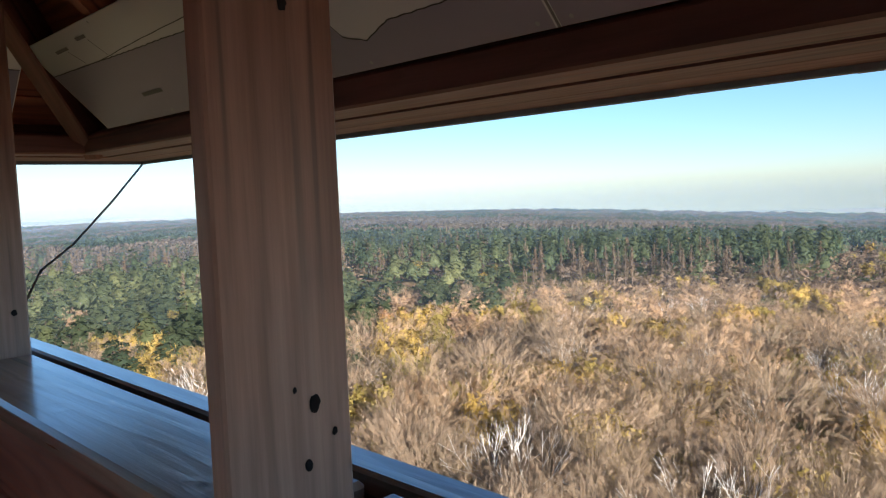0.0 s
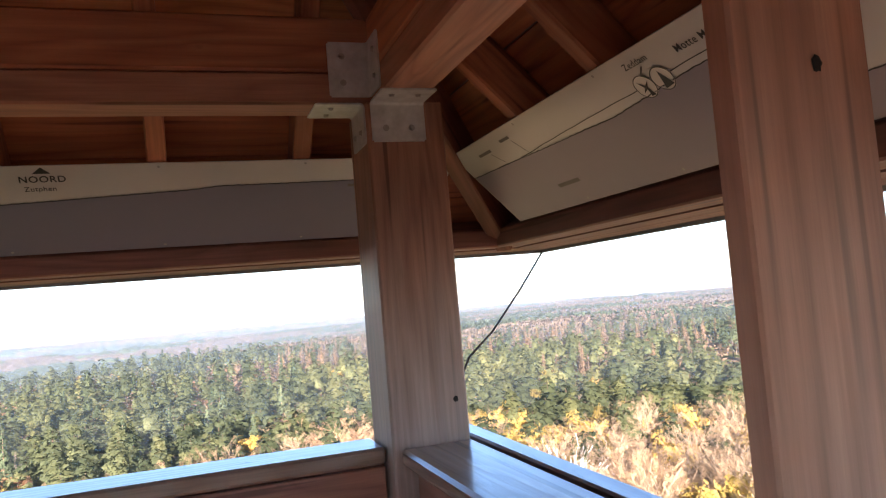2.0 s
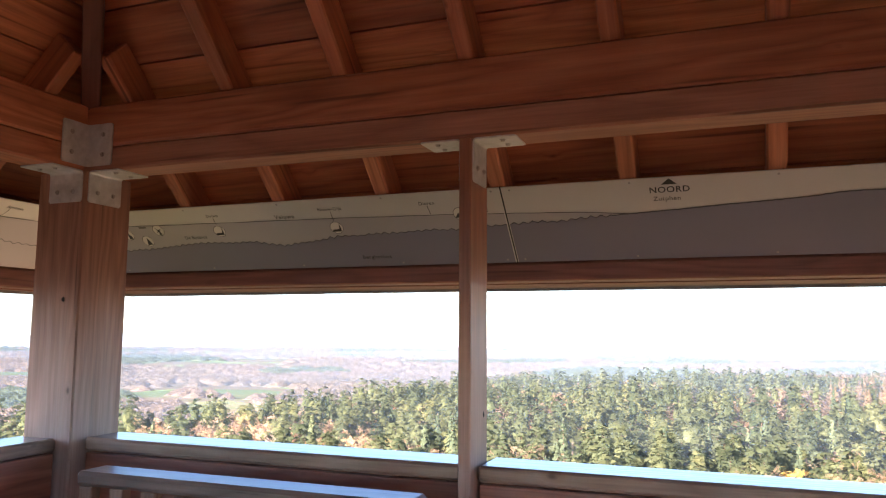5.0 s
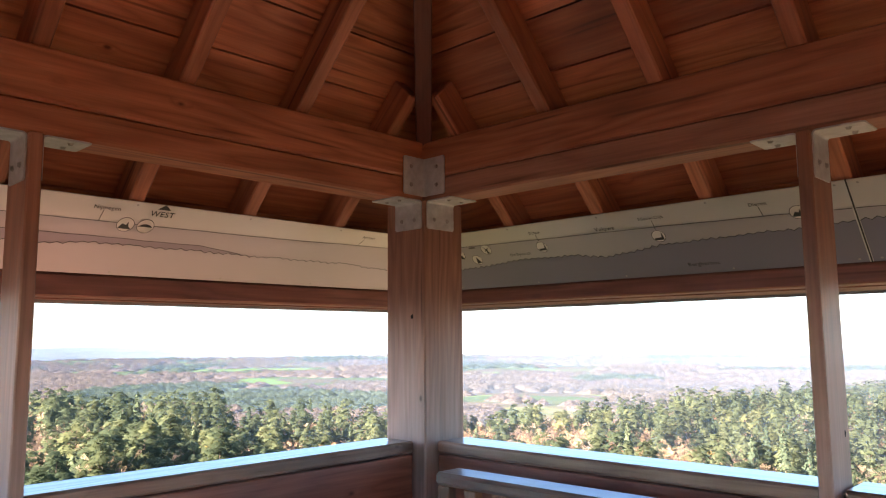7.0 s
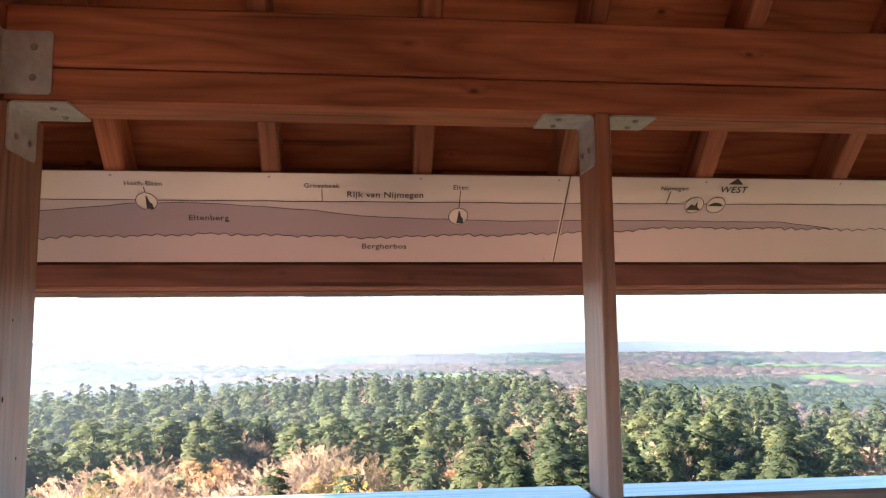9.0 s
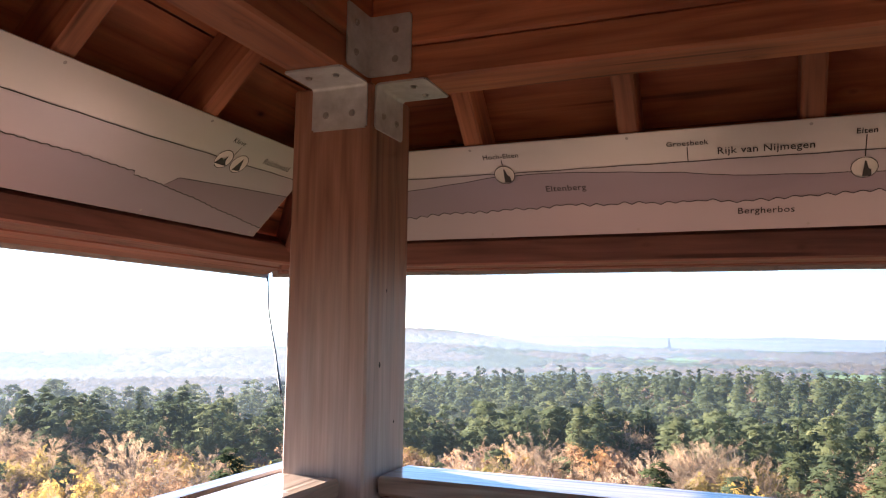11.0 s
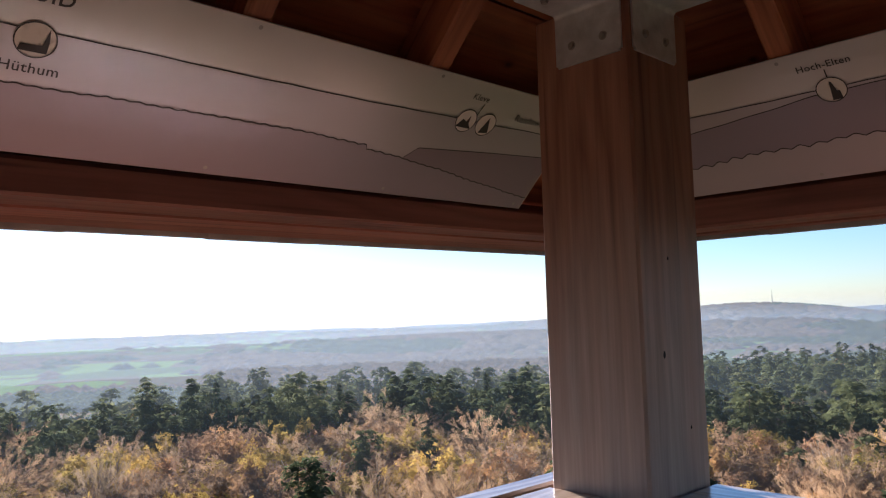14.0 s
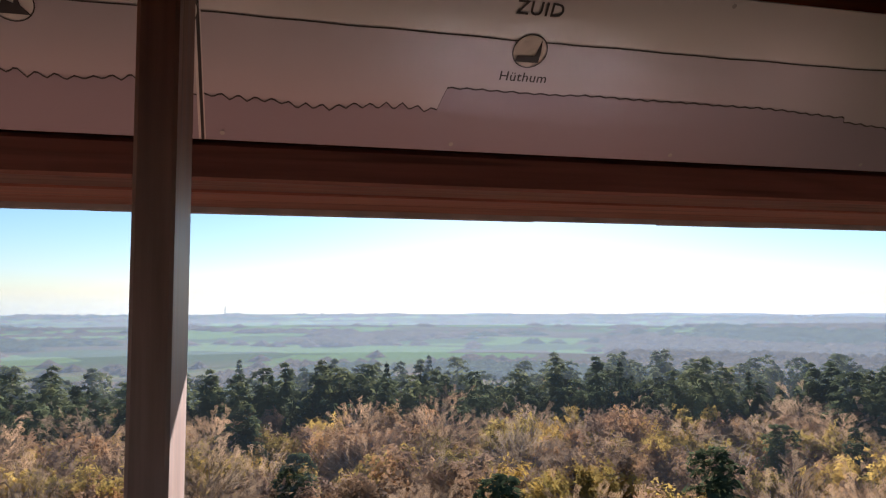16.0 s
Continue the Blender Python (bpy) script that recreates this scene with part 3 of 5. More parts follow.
        wob.inputs[1].default_value = 0.7
        L.new(n6.outputs["Fac"], wob.inputs[0])
        L.new(ac.outputs["Fac"], wob.inputs[2])
        mu = node(nt, "ShaderNodeMath")
        mu.operation = "MULTIPLY"
        mu.inputs[1].default_value = stripes / 2
        L.new(wob.outputs[0], mu.inputs[0])
        fr = node(nt, "ShaderNodeMath")
        fr.operation = "FRACT"
        L.new(mu.outputs[0], fr.inputs[0])
        hole = node(nt, "ShaderNodeMath")
        hole.operation = "GREATER_THAN"
        hole.inputs[1].default_value = 0.27
        L.new(fr.outputs[0], hole.inputs[0])
    if hole:
        tp = nt.nodes.new("ShaderNodeBsdfTransparent")
        mg = nt.nodes.new("ShaderNodeMixShader")
        L.new(hole.outputs[0], mg.inputs[0])
        L.new(last, mg.inputs[1])
        L.new(tp.outputs[0], mg.inputs[2])
        last = mg.outputs[0]
    L.new(last, nt.nodes["Material Output"].inputs["Surface"])
    return m


NEEDLE = leaf_material("pine_needles", (0.075, 0.094, 0.05), (0.11, 0.134, 0.07), (0.15, 0.17, 0.09), 0.5, gaps=(4.5, 0.44))
SPRUCE = leaf_material("spruce_needles", (0.042, 0.058, 0.036), (0.065, 0.086, 0.05), (0.095, 0.118, 0.066), 0.25, gaps=(3.6, 0.45))
LARCH = leaf_material("larch_needles", (0.13, 0.088, 0.062), (0.175, 0.12, 0.083), (0.22, 0.155, 0.106), 0.35, gaps=(3.6, 0.5))
GOLD = leaf_material("golden_leaves", (0.24, 0.165, 0.055), (0.35, 0.255, 0.075), (0.45, 0.34, 0.105), 0.45, gaps=(5.0, 0.5))
RUST = leaf_material("rust_leaves", (0.2, 0.14, 0.105), (0.3, 0.19, 0.115), (0.4, 0.22, 0.085), 0.45, gaps=(5.0, 0.5))
TWIG = leaf_material("bare_twigs", (0.29, 0.205, 0.13), (0.36, 0.256, 0.165), (0.43, 0.31, 0.205), 0.45, stripes=8.0, island=0.08)
# darker copy of the twigs: coarse far sprays lack self-shade, so colour supplies it
TWIG_FAR = leaf_material("darkened_far_crowns", (0.16, 0.112, 0.082), (0.205, 0.145, 0.106), (0.25, 0.18, 0.132), 0.35, gaps=(3.0, 0.5))
TWIG_PALE = leaf_material("pale_twigs", (0.3, 0.225, 0.17), (0.38, 0.29, 0.225), (0.46, 0.36, 0.285), 0.4, stripes=8.0, island=0.08)
YOUNG_NEEDLE = leaf_material("young_pine_needles", (0.095, 0.11, 0.054), (0.132, 0.15, 0.073), (0.172, 0.188, 0.092), 0.5, gaps=(4.5, 0.43))
BARK = plain("grey_brown_bark", (0.24, 0.168, 0.106), 0.9, 0.0, 0.45, 3.0)
DARK_BARK = plain("dark_brown_bark", (0.11, 0.078, 0.055), 0.9, 0.0, 0.45, 3.0)
PINE_BARK = plain("orange_brown_pine_bark", (0.12, 0.072, 0.048), 0.9, 0.0, 0.45, 3.0)
BIRCH_BARK = plain("white_birch_bark", (0.62, 0.56, 0.48), 0.8, 0.0, 0.35, 4.0)


# tree templates: each gives (wood vertices, wood faces, crown vertices, crown faces)
def tubes(segments, sides=4):
    """Tapered tubes from (p, q, r0, r1) rows."""
    V, F = [], []
    for p, q, r0, r1 in segments:
        d = q - p
        d = d / (np.linalg.norm(d) + 1e-9)
        a = np.cross(d, (0.3, 0.9, 0.1) if abs(d[2]) > 0.9 else (0, 0, 1.0))
        a /= np.linalg.norm(a)
        b = np.cross(d, a)
        o = len(V)
        for c, r in ((p, r0), (q, r1)):
            for k in range(sides):
                t = 2 * math.pi * k / sides
                V.append(c + r * (math.cos(t) * a + math.sin(t) * b))
        for k in range(sides):
            k2 = (k + 1) % sides
            F += [(o + k, o + k2, o + sides + k2), (o + k, o + sides + k2, o + sides + k)]
    return np.array(V), np.array(F, dtype=np.int64)


def unit(v):
    return v / (np.linalg.norm(v, axis=1)[:, None] + 1e-9)


def foliage(centres, soft, size, rng, slim=0.42, loose=0.45):
    """One small leaf spray at each centre, roughly facing soft, which also shades it."""
    n = len(centres)
    soft = unit(soft)
    face = unit(soft + rng.normal(0, loose, (n, 3)))
    s = unit(np.cross(face, rng.normal(0, 1, (n, 3))))
    d = np.cross(face, s)
    L = (size * rng.uniform(0.6, 1.35, n))[:, None]
    w = L * slim * rng.uniform(0.7, 1.3, n)[:, None]
    V = np.stack([centres - d * L * 0.45 + s * w, centres + d * L * 0.55 + s * w * rng.uniform(-0.6, 0.6, n)[:, None], centres - d * L * 0.45 - s * w], 1)
    flip = np.einsum("ij,ij->i", np.cross(V[:, 1] - V[:, 0], V[:, 2] - V[:, 0]), face) < 0
    V[flip] = V[flip][:, ::-1]
    return V.reshape(-1, 3), np.arange(3 * n).reshape(-1, 3), np.repeat(soft, 3, 0)


def twig_fans(centres, along_, soft, length, width, rng):
    """A fan of slim twigs at each centre, turned so that its flat side looks outward."""
    n = len(centres)
    d = unit(along_ + rng.normal(0, 0.4, (n, 3)) + np.array([0, 0, 0.2]))
    s = unit(np.cross(d, soft))
    L = (length * rng.uniform(0.5, 1.3, n))[:, None]
    w = (width * rng.uniform(0.6, 1.4, n))[:, None]
    V = np.stack([centres + d * L * 0.55 + s * w, centres + d * L * 0.55 - s * w, centres - d * L * 0.45], 1)
    return V.reshape(-1, 3), np.arange(3 * n).reshape(-1, 3), np.repeat(unit(soft), 3, 0)


def lumps(centres, axes, rng, seg=6, closed=True):
    """A low lumpy dome at each centre; axes: (n, 3, 3) half-axes, the third upwards."""
    V, F = [], []
    per = 2 * seg + 2 if closed else 2 * seg + 1
    for i, (c, ax) in enumerate(zip(centres, axes)):
        o = i * per
        ph = rng.uniform(0, 6.28)
        V.append(c + ax[2] * rng.uniform(0.85, 1.15))
        for ring, (rad, up) in enumerate(((0.66, 0.68), (1.0, -0.05))):
            for k in range(seg):
                t = ph + 2 * math.pi * (k + 0.5 * ring) / seg
                j = rng.uniform(0.72, 1.22)
                V.append(c + j * rad * (math.cos(t) * ax[0] + math.sin(t) * ax[1]) + (up + rng.uniform(-0.18, 0.18)) * ax[2])
        if closed:
            V.append(c - 0.3 * ax[2])
        for k in range(seg):
            k2 = (k + 1) % seg
            a1, a2, b1, b2 = o + 1 + k, o + 1 + k2, o + 1 + seg + k, o + 1 + seg + k2
            F += [(o, a1, a2), (a1, b1, a2), (a2, b1, b2)]
            if closed:
                F.append((b1, o + 2 * seg + 1, b2))
    return np.array(V), np.array(F, dtype=np.int64)


def joined(*meshes):
    V, F, N, o = [], [], [], 0
    for v, f, n_ in meshes:
        V.append(v)
        F.append(f + o)
        N.append(n_)
        o += len(v)
    return np.concatenate(V), np.concatenate(F), np.concatenate(N)


def core(centre, radii, rng, seg=6):
    """The dense inside of a crown: a closed lumpy body that fills the gaps between its sprays."""
    V, F = lumps([centre], [np.diag(radii)], rng, seg)
    return V, F, unit(unit(V - centre) + np.array([0, 0, 0.35]))


def pine(rng, h=17.0, pads=30, per=30, size=0.5, sides=3, wide=3.4, point=0.0):
    """A pine: flat tufted pads of needles in a ragged dome; point draws the dome out to a cone."""
    lean = rng.normal(0, 0.35, 2)
    top = np.array([lean[0], lean[1], h * 0.97])
    m = top * 0.45 + np.append(rng.normal(0, 0.2, 2), 0)
    wood_ = [(np.zeros(3), m, 0.18, 0.13), (m, top, 0.13, 0.03)]
    C, N = [], []
    depth = h * rng.uniform(0.54, 0.68)
    blunt = rng.uniform(0.38, 0.58) + 0.4 * point
    heart = np.array([top[0], top[1], h - depth * 0.8])
    for k in range(pads):
        f = (k + 0.5) / pads
        z = h - depth * (1 - f) - 0.4 + rng.normal(0, 0.2)
        a = k * 2.4 + rng.normal(0, 0.5)
        reach = wide * (0.08 + 0.95 * (1 - f) ** blunt) * rng.uniform(0.62, 1.08)
        mid = m + (top - m) * max(0.0, (z - m[2]) / (top[2] - m[2]))
        u = np.array([math.cos(a), math.sin(a), 0.0])
        c = mid * np.array([1, 1, 0]) + np.array([0, 0, z + 0.16 * reach]) + u * reach * 0.78
        if sides > 3:
            wood_.append((np.array([mid[0], mid[1], min(z - 0.2 * reach, top[2])]), c, 0.045, 0.012))
        r = (0.5 + 0.3 * reach) * rng.uniform(0.85, 1.2) * (30 / pads) ** 0.35
        d = unit(rng.normal(0, 1, (per, 3)) + 0.5 * u)
        d[:, 2] = np.where(d[:, 2] < -0.3, -d[:, 2], d[:, 2])
        q = c + d * (r * rng.uniform(0.75, 1.12, per))[:, None] * np.array([1.15, 1.15, 0.62])
        C.append(q)
        N.append(0.4 * d + 0.45 * unit(q - heart) + np.array([0, 0, 0.6]))
    leaves = foliage(np.concatenate(C), np.concatenate(N), size, rng, 0.46, 0.3)
    inside = core(np.array([top[0], top[1], h - 0.66 * depth]), (wide * 0.5, wide * 0.5, depth * 0.4), rng)
    return (*tubes(wood_, sides), *joined(leaves, inside))


def spruce(rng, h=18.0, n=1500, size=0.55, spread=2.9):
    top = np.array([0, 0, h])
    seg = [(np.zeros(3), top * 0.5, 0.2, 0.13), (top * 0.5, top, 0.13, 0.02)]
    f = rng.uniform(0, 1, n) ** 0.75
    layer = np.floor(f * 17) / 17 + rng.normal(0, 0.008, n)
    z = h * (0.28 + 0.72 * layer)
    a = rng.uniform(0, 2 * math.pi, n)
    arm = np.round(a / (2 * math.pi) * 9 + layer * 31) % 9
    a = a + 0.25 * np.sin(arm * 9.0)
    rad = spread * (1 - layer) ** 0.85 * rng.uniform(0.15, 1.0, n) ** 0.6 * (0.8 + 0.35 * np.sin(arm * 5.1 + layer * 40)) + 0.08
    C = np.stack([rad * np.cos(a), rad * np.sin(a), z - 0.22 * rad], -1)
    O = np.stack([np.cos(a), np.sin(a), np.full(n, 0.55)], -1)
    return (*tubes(seg, 4), *foliage(C, O, size * (0.45 + 0.75 * (1 - layer)), rng, 0.4, 0.35))


def broadleaf(rng, h=15.0, limbs=7, depth=3, twigs=700, twig_len=1.1, twig_w=0.018, leaf_n=0, leaf=0.28, spread=0.55, trunk=0.16, sides=4, shoots=0, shoot_w=0.014):
    seg, tips = [], []

    def grow(p, d, n, r, level):
        q = p + d * n
        seg.append((p, q, r, r * 0.62))
        if level == 0:
            tips.append((p, q, d))
            return
        tips.append((p + 0.4 * (q - p), q, d))
        k = 2 if rng.random() < 0.45 else 3
        for _ in range(k):
            e = d + rng.normal(0, spread, 3) + np.array([0, 0, 0.3])
            e /= np.linalg.norm(e)
            grow(q, e, n * rng.uniform(0.55, 0.85), r * 0.6, level - 1)

    fork = h * rng.uniform(0.32, 0.45)
    lean = np.append(rng.normal(0, 0.3, 2), fork)
    seg.append((np.zeros(3), lean, trunk, trunk * 0.8))
    for k in range(limbs):
        a = 2 * math.pi * (k + rng.uniform(-0.3, 0.3)) / limbs
        s = lean * rng.uniform(0.72, 1.0)
        d = np.array([math.cos(a) * rng.uniform(0.3, 0.95), math.sin(a) * rng.uniform(0.3, 0.95), 1.0])
        d /= np.linalg.norm(d)
        grow(s, d, h * rng.uniform(0.16, 0.22), trunk * 0.5, depth)
    W, WF = tubes(seg, sides)
    trunk_faces = len(WF)
    P = np.array([t[0] for t in tips])
    Q = np.array([t[1] for t in tips])
    D = np.array([t[2] for t in tips])
    heart, round_ = np.array([0, 0, h * 0.6]), np.array([h * 0.27, h * 0.27, h * 0.37])
    crown = []
    if shoots:
        # slim shoots that stand out singly from the haze of twigs
        i = rng.integers(0, len(P), shoots)
        c = P[i] + (Q[i] - P[i]) * rng.uniform(0.1, 1.0, shoots)[:, None] + rng.normal(0, h * 0.03, (shoots, 3))
        rho = np.linalg.norm((c - heart) / round_, axis=1)[:, None]
        c = np.where(rho > 0.95, heart + (c - heart) / rho * rng.uniform(0.75, 0.95, rho.shape), c)
        SV, SF, _ = twig_fans(c, unit(0.5 * unit(c - heart) + 0.4 * D[i] + np.array([0, 0, 0.45])), unit(c - heart) + rng.normal(0, 0.6, c.shape), 1.5, shoot_w, rng)
        WF = np.concatenate([WF, SF[:, ::-1] + len(W)])
        W = np.concatenate([W, SV])
    if twigs:
        i = rng.integers(0, len(P), twigs)
        c = P[i] + (Q[i] - P[i]) * rng.uniform(0.1, 1.1, twigs)[:, None]
        c = c + rng.normal(0, h * 0.055, c.shape)
        # twigs end in a rounded crown
        rho = np.linalg.norm((c - heart) / round_, axis=1)[:, None]
        c = np.where(rho > 1, heart + (c - heart) / rho * rng.uniform(0.82, 1.04, rho.shape), c)
        away = unit(c - heart)
        d = unit(0.75 * away + 0.45 * D[i])
        c = c + 0.35 * twig_len * d
        crown.append(twig_fans(c, d, away + np.array([0, 0, 0.35]) + rng.normal(0, 0.3, c.shape), twig_len, twig_w, rng))
    if leaf_n:
        i = rng.integers(0, len(P), leaf_n)
        d = unit(rng.normal(0, 1, (leaf_n, 3)))
        c = P[i] + (Q[i] - P[i]) * rng.uniform(0.3, 1.05, leaf_n)[:, None] + d * (h * 0.062 * rng.uniform(0.35, 1.1, leaf_n))[:, None]
        rho = np.linalg.norm((c - heart) / round_, axis=1)[:, None]
        c = np.where(rho > 1, heart + (c - heart) / rho * rng.uniform(0.8, 1.06, rho.shape), c)
        crown.append(foliage(c, 0.55 * d + 0.6 * unit(c - heart) + np.array([0, 0, 0.2]), leaf, rng, 0.45, 0.4))
    return (W, WF, *joined(*crown), trunk_faces)


rng = np.random.default_rng(5)
KINDS = {
    # name: (near, next, middle and far templates, wood, crown, label, category)
    "pine_tree": ([pine(rng, h, 40, 34, 0.5, 4) for h in (15.5, 16.5, 17.5, 16.0)], [pine(rng, h, 34, 34, 0.66, 3, w, p) for h, w, p in ((15.5, 3.4, 0), (16.5, 3.9, 0.6), (17.3, 3.3, 1), (16, 3.9, 0.2))], [pine(rng, h, 22, 19, 0.95, 3, w, p) for h, w, p in ((15.5, 3.5, 0.1), (16.5, 3.9, 0.7), (17.3, 3.2, 1.1), (15, 3.7, 0.3))], [pine(rng, h, 14, 9, 1.2, 3, 3.2, p) for h, p in ((15.5, 0.5), (16, 1.2), (16.8, 0.9))], PINE_BARK, NEEDLE, "tall green Scots pine with a tufted spreading crown", "tree"),
    "young_pine_tree": ([pine(rng, h, 34, 34, 0.5, 4, 3.0, 0.4) for h in (9.5, 11.0)], [pine(rng, h, 28, 34, 0.62, 3, w, p) for h, w, p in ((9.5, 3.1, 0.3), (10.5, 3.3, 0.8), (11.5, 3.0, 1.0))], [pine(rng, h, 20, 18, 0.9, 3, w, p) for h, w, p in ((9.5, 3.3, 0.2), (10.5, 3.4, 0.8), (11.5, 3.1, 1.0))], [pine(rng, h, 13, 9, 1.2, 3, 3.4, p) for h, p in ((10, 0.4), (11.5, 1.0))], PINE_BARK, YOUNG_NEEDLE, "young light green pine tree with a dense bushy crown", "tree"),
    "spruce_tree": ([spruce(rng, h) for h in (17.5, 18.5, 19.5)], [spruce(rng, h, 900, 0.85, 3.0) for h in (16, 17.0, 18)], [spruce(rng, h, 360, 1.25, 2.9) for h in (16, 17, 18)], [spruce(rng, h, 100, 2.0, 2.7) for h in (17, 18.0)], BARK, SPRUCE, "dark green pointed spruce tree", "tree"),
    "larch_tree": ([spruce(rng, h, 1000, 0.5, 2.0) for h in (17, 18.0)], [spruce(rng, h, 500, 0.7, 2.0) for h in (17, 18.0)], [spruce(rng, h, 240, 1.1, 2.0) for h in (16.5, 18)], [spruce(rng, h, 150, 1.25, 2.2) for h in (13.5, 15, 16.0)], DARK_BARK, LARCH, "rust-brown larch with thinning needles", "tree"),
    "bare_tree": ([broadleaf(rng, h, 7, 3, 330, 1.3, 0.24, trunk=0.12, sides=3, shoots=1250, shoot_w=0.0105) for h in (13.5, 14.5, 15.5)], [broadleaf(rng, h, 7, 2, 300, 1.45, 0.3, trunk=0.11, sides=3, shoots=340, shoot_w=0.028) for h in (13.5, 14.5, 15.5)], [broadleaf(rng, h, 6, 1, 300, 1.6, 0.4, trunk=0.11, sides=3) for h in (13.5, 14.5, 15.5)], [broadleaf(rng, h, 4, 0, 90, 2.1, 0.5, sides=3) for h in (13.5, 15.0)], BARK, TWIG, "bare brown broadleaf tree with a haze of fine twigs", "tree"),
    "birch_tree": ([broadleaf(rng, h, 6, 3, 170, 1.2, 0.2, spread=0.42, trunk=0.17, sides=3, shoots=120, shoot_w=0.011) for h in (14, 15.5, 16.0)], [broadleaf(rng, h, 6, 2, 170, 1.35, 0.26, spread=0.4, trunk=0.14, sides=3, shoots=160, shoot_w=0.02) for h in (14, 15.5)], [broadleaf(rng, h, 4, 1, 220, 1.4, 0.22, spread=0.36, trunk=0.11, sides=3) for h in (14, 15.5)], [broadleaf(rng, h, 3, 0, 70, 1.9, 0.4, sides=3) for h in (14, 15.5)], BIRCH_BARK, TWIG_PALE, "bare birch with white trunk and pale limbs", "tree"),
    "golden_tree": ([broadleaf(rng, h, 6, 2, 0, leaf_n=1500, leaf=0.4, trunk=0.12, sides=3) for h in (12.5, 14, 15.0)], [broadleaf(rng, h, 6, 2, 0, leaf_n=820, leaf=0.66, trunk=0.12, sides=3) for h in (13, 14.5, 12)], [broadleaf(rng, h, 5, 1, 0, leaf_n=460, leaf=0.85, sides=3) for h in (13, 14.5)], [broadleaf(rng, h, 4, 0, 0, leaf_n=90, leaf=1.6, sides=3) for h in (13, 14.5)], BARK, GOLD, "golden yellow autumn broadleaf tree", "tree"),
    "rust_tree": ([broadleaf(rng, h, 6, 2, 0, leaf_n=1400, leaf=0.4, trunk=0.12, sides=3) for h in (12.5, 14, 15.0)], [broadleaf(rng, h, 6, 2, 0, leaf_n=800, leaf=0.66, trunk=0.12, sides=3) for h in (13, 14.5, 12)], [broadleaf(rng, h, 5, 1, 0, leaf_n=450, leaf=0.85, sides=3) for h in (13, 14.5)], [broadleaf(rng, h, 4, 0, 0, leaf_n=90, leaf=1.6, sides=3) for h in (13, 14.5)], BARK, RUST, "rust-brown autumn broadleaf tree", "tree"),
}
FAN = np.array([1.0, -1.0, 0.0])     # where on its fan each corner of a twig spray lies
NAMES = list(KINDS)


def smooth_noise(x, y, scale, seed):
    return np.array([noise.noise(Vector((a / scale, b / scale, seed))) for a, b in zip(x, y)])


def species(x, y, r, az, rng):
    """Which kind grows where: mixed by sectors, distance and slow patches."""
    n1, n2 = smooth_noise(x, y, 42, 3.1), smooth_noise(x, y, 17, 8.7)
    u = rng.random(len(x))
    k = np.full(len(x), 0)

    def pick(mask, table):
        cum = np.cumsum([p for _, p in table])
        cum = cum / cum[-1]
        for (name, _), lo, hi in zip(table, np.concatenate([[0], cum[:-1]]), cum):
            k[mask & (u >= lo) & (u < hi)] = NAMES.index(name)

    east = (az < 66) | (az > 300)
    south = (az >= 205) & (az <= 300)
    # the ground colour of each sector
    pick(~east & ~south, [("pine_tree", 80), ("spruce_tree", 6), ("bare_tree", 7), ("birch_tree", 3), ("rust_tree", 3), ("golden_tree", 1)])
    near_n = (r < 106 + 40 * n1) & (az >= 66) & (az < 130)
    pick((az >= 66) & (az < 132) & (u < 0.5), [("young_pine_tree", 30), ("pine_tree", 62), ("bare_tree", 8)])
    pick(near_n, [("bare_tree", 34), ("birch_tree", 7), ("young_pine_tree", 26), ("pine_tree", 29), ("golden_tree", 4)])
    brown = (n1 > 0.2) & (r > 100) & (az >= 66) & (az < 205)
    pick(brown, [("bare_tree", 55), ("rust_tree", 15), ("pine_tree", 30)])
    pick(south & (r >= 128 + 30 * n1), [("pine_tree", 84), ("spruce_tree", 6), ("rust_tree", 4), ("bare_tree", 6)])
    pick(south & (r < 128 + 30 * n1), [("rust_tree", 38), ("golden_tree", 32), ("bare_tree", 23), ("birch_tree", 4), ("pine_tree", 3)])
    pick((az >= 172) & (az < 206) & (r < 126 + 14 * n1), [("bare_tree", 20), ("rust_tree", 44), ("golden_tree", 22), ("birch_tree", 7), ("pine_tree", 7)])
    pick(east, [("bare_tree", 70), ("birch_tree", 13), ("golden_tree", 17), ("rust_tree", 3)])
    pick(east & (n2 > 0.16), [("golden_tree", 46), ("bare_tree", 46), ("birch_tree", 8)])
    # young pines before a row of larches to the north-east, with yellow broadleaf trees at their feet
    ne = (az > 50) & (az < 82)
    pick(ne & (r > 88) & (r <= 130), [("golden_tree", 38), ("bare_tree", 44), ("pine_tree", 18)])
    pick(ne & (r > 125 + 18 * n2) & (r < 285), [("young_pine_tree", 84), ("pine_tree", 6), ("bare_tree", 7), ("golden_tree", 3)])
    pick(ne & (r >= 205) & (r < 240) & (az < 64), [("birch_tree", 55), ("larch_tree", 30), ("pine_tree", 15)])
    pick((az > 40) & (az <= 50) & (r > 150 + 25 * n2) & (r < 235), [("young_pine_tree", 66), ("bare_tree", 24), ("golden_tree", 10)])
    pick((az > 40) & (az <= 54) & (r >= 235) & (r < 300), [("larch_tree", 62), ("pine_tree", 38)])
    pick((az > 40) & (az <= 54) & (r >= 300), [("pine_tree", 80), ("larch_tree", 20)])
    # the dark stand behind the clearing, fringed with larches
    pick((az > 18) & (az <= 40) & (r > 212) & (r < 250), [("larch_tree", 66), ("bare_tree", 22), ("pine_tree", 12)])
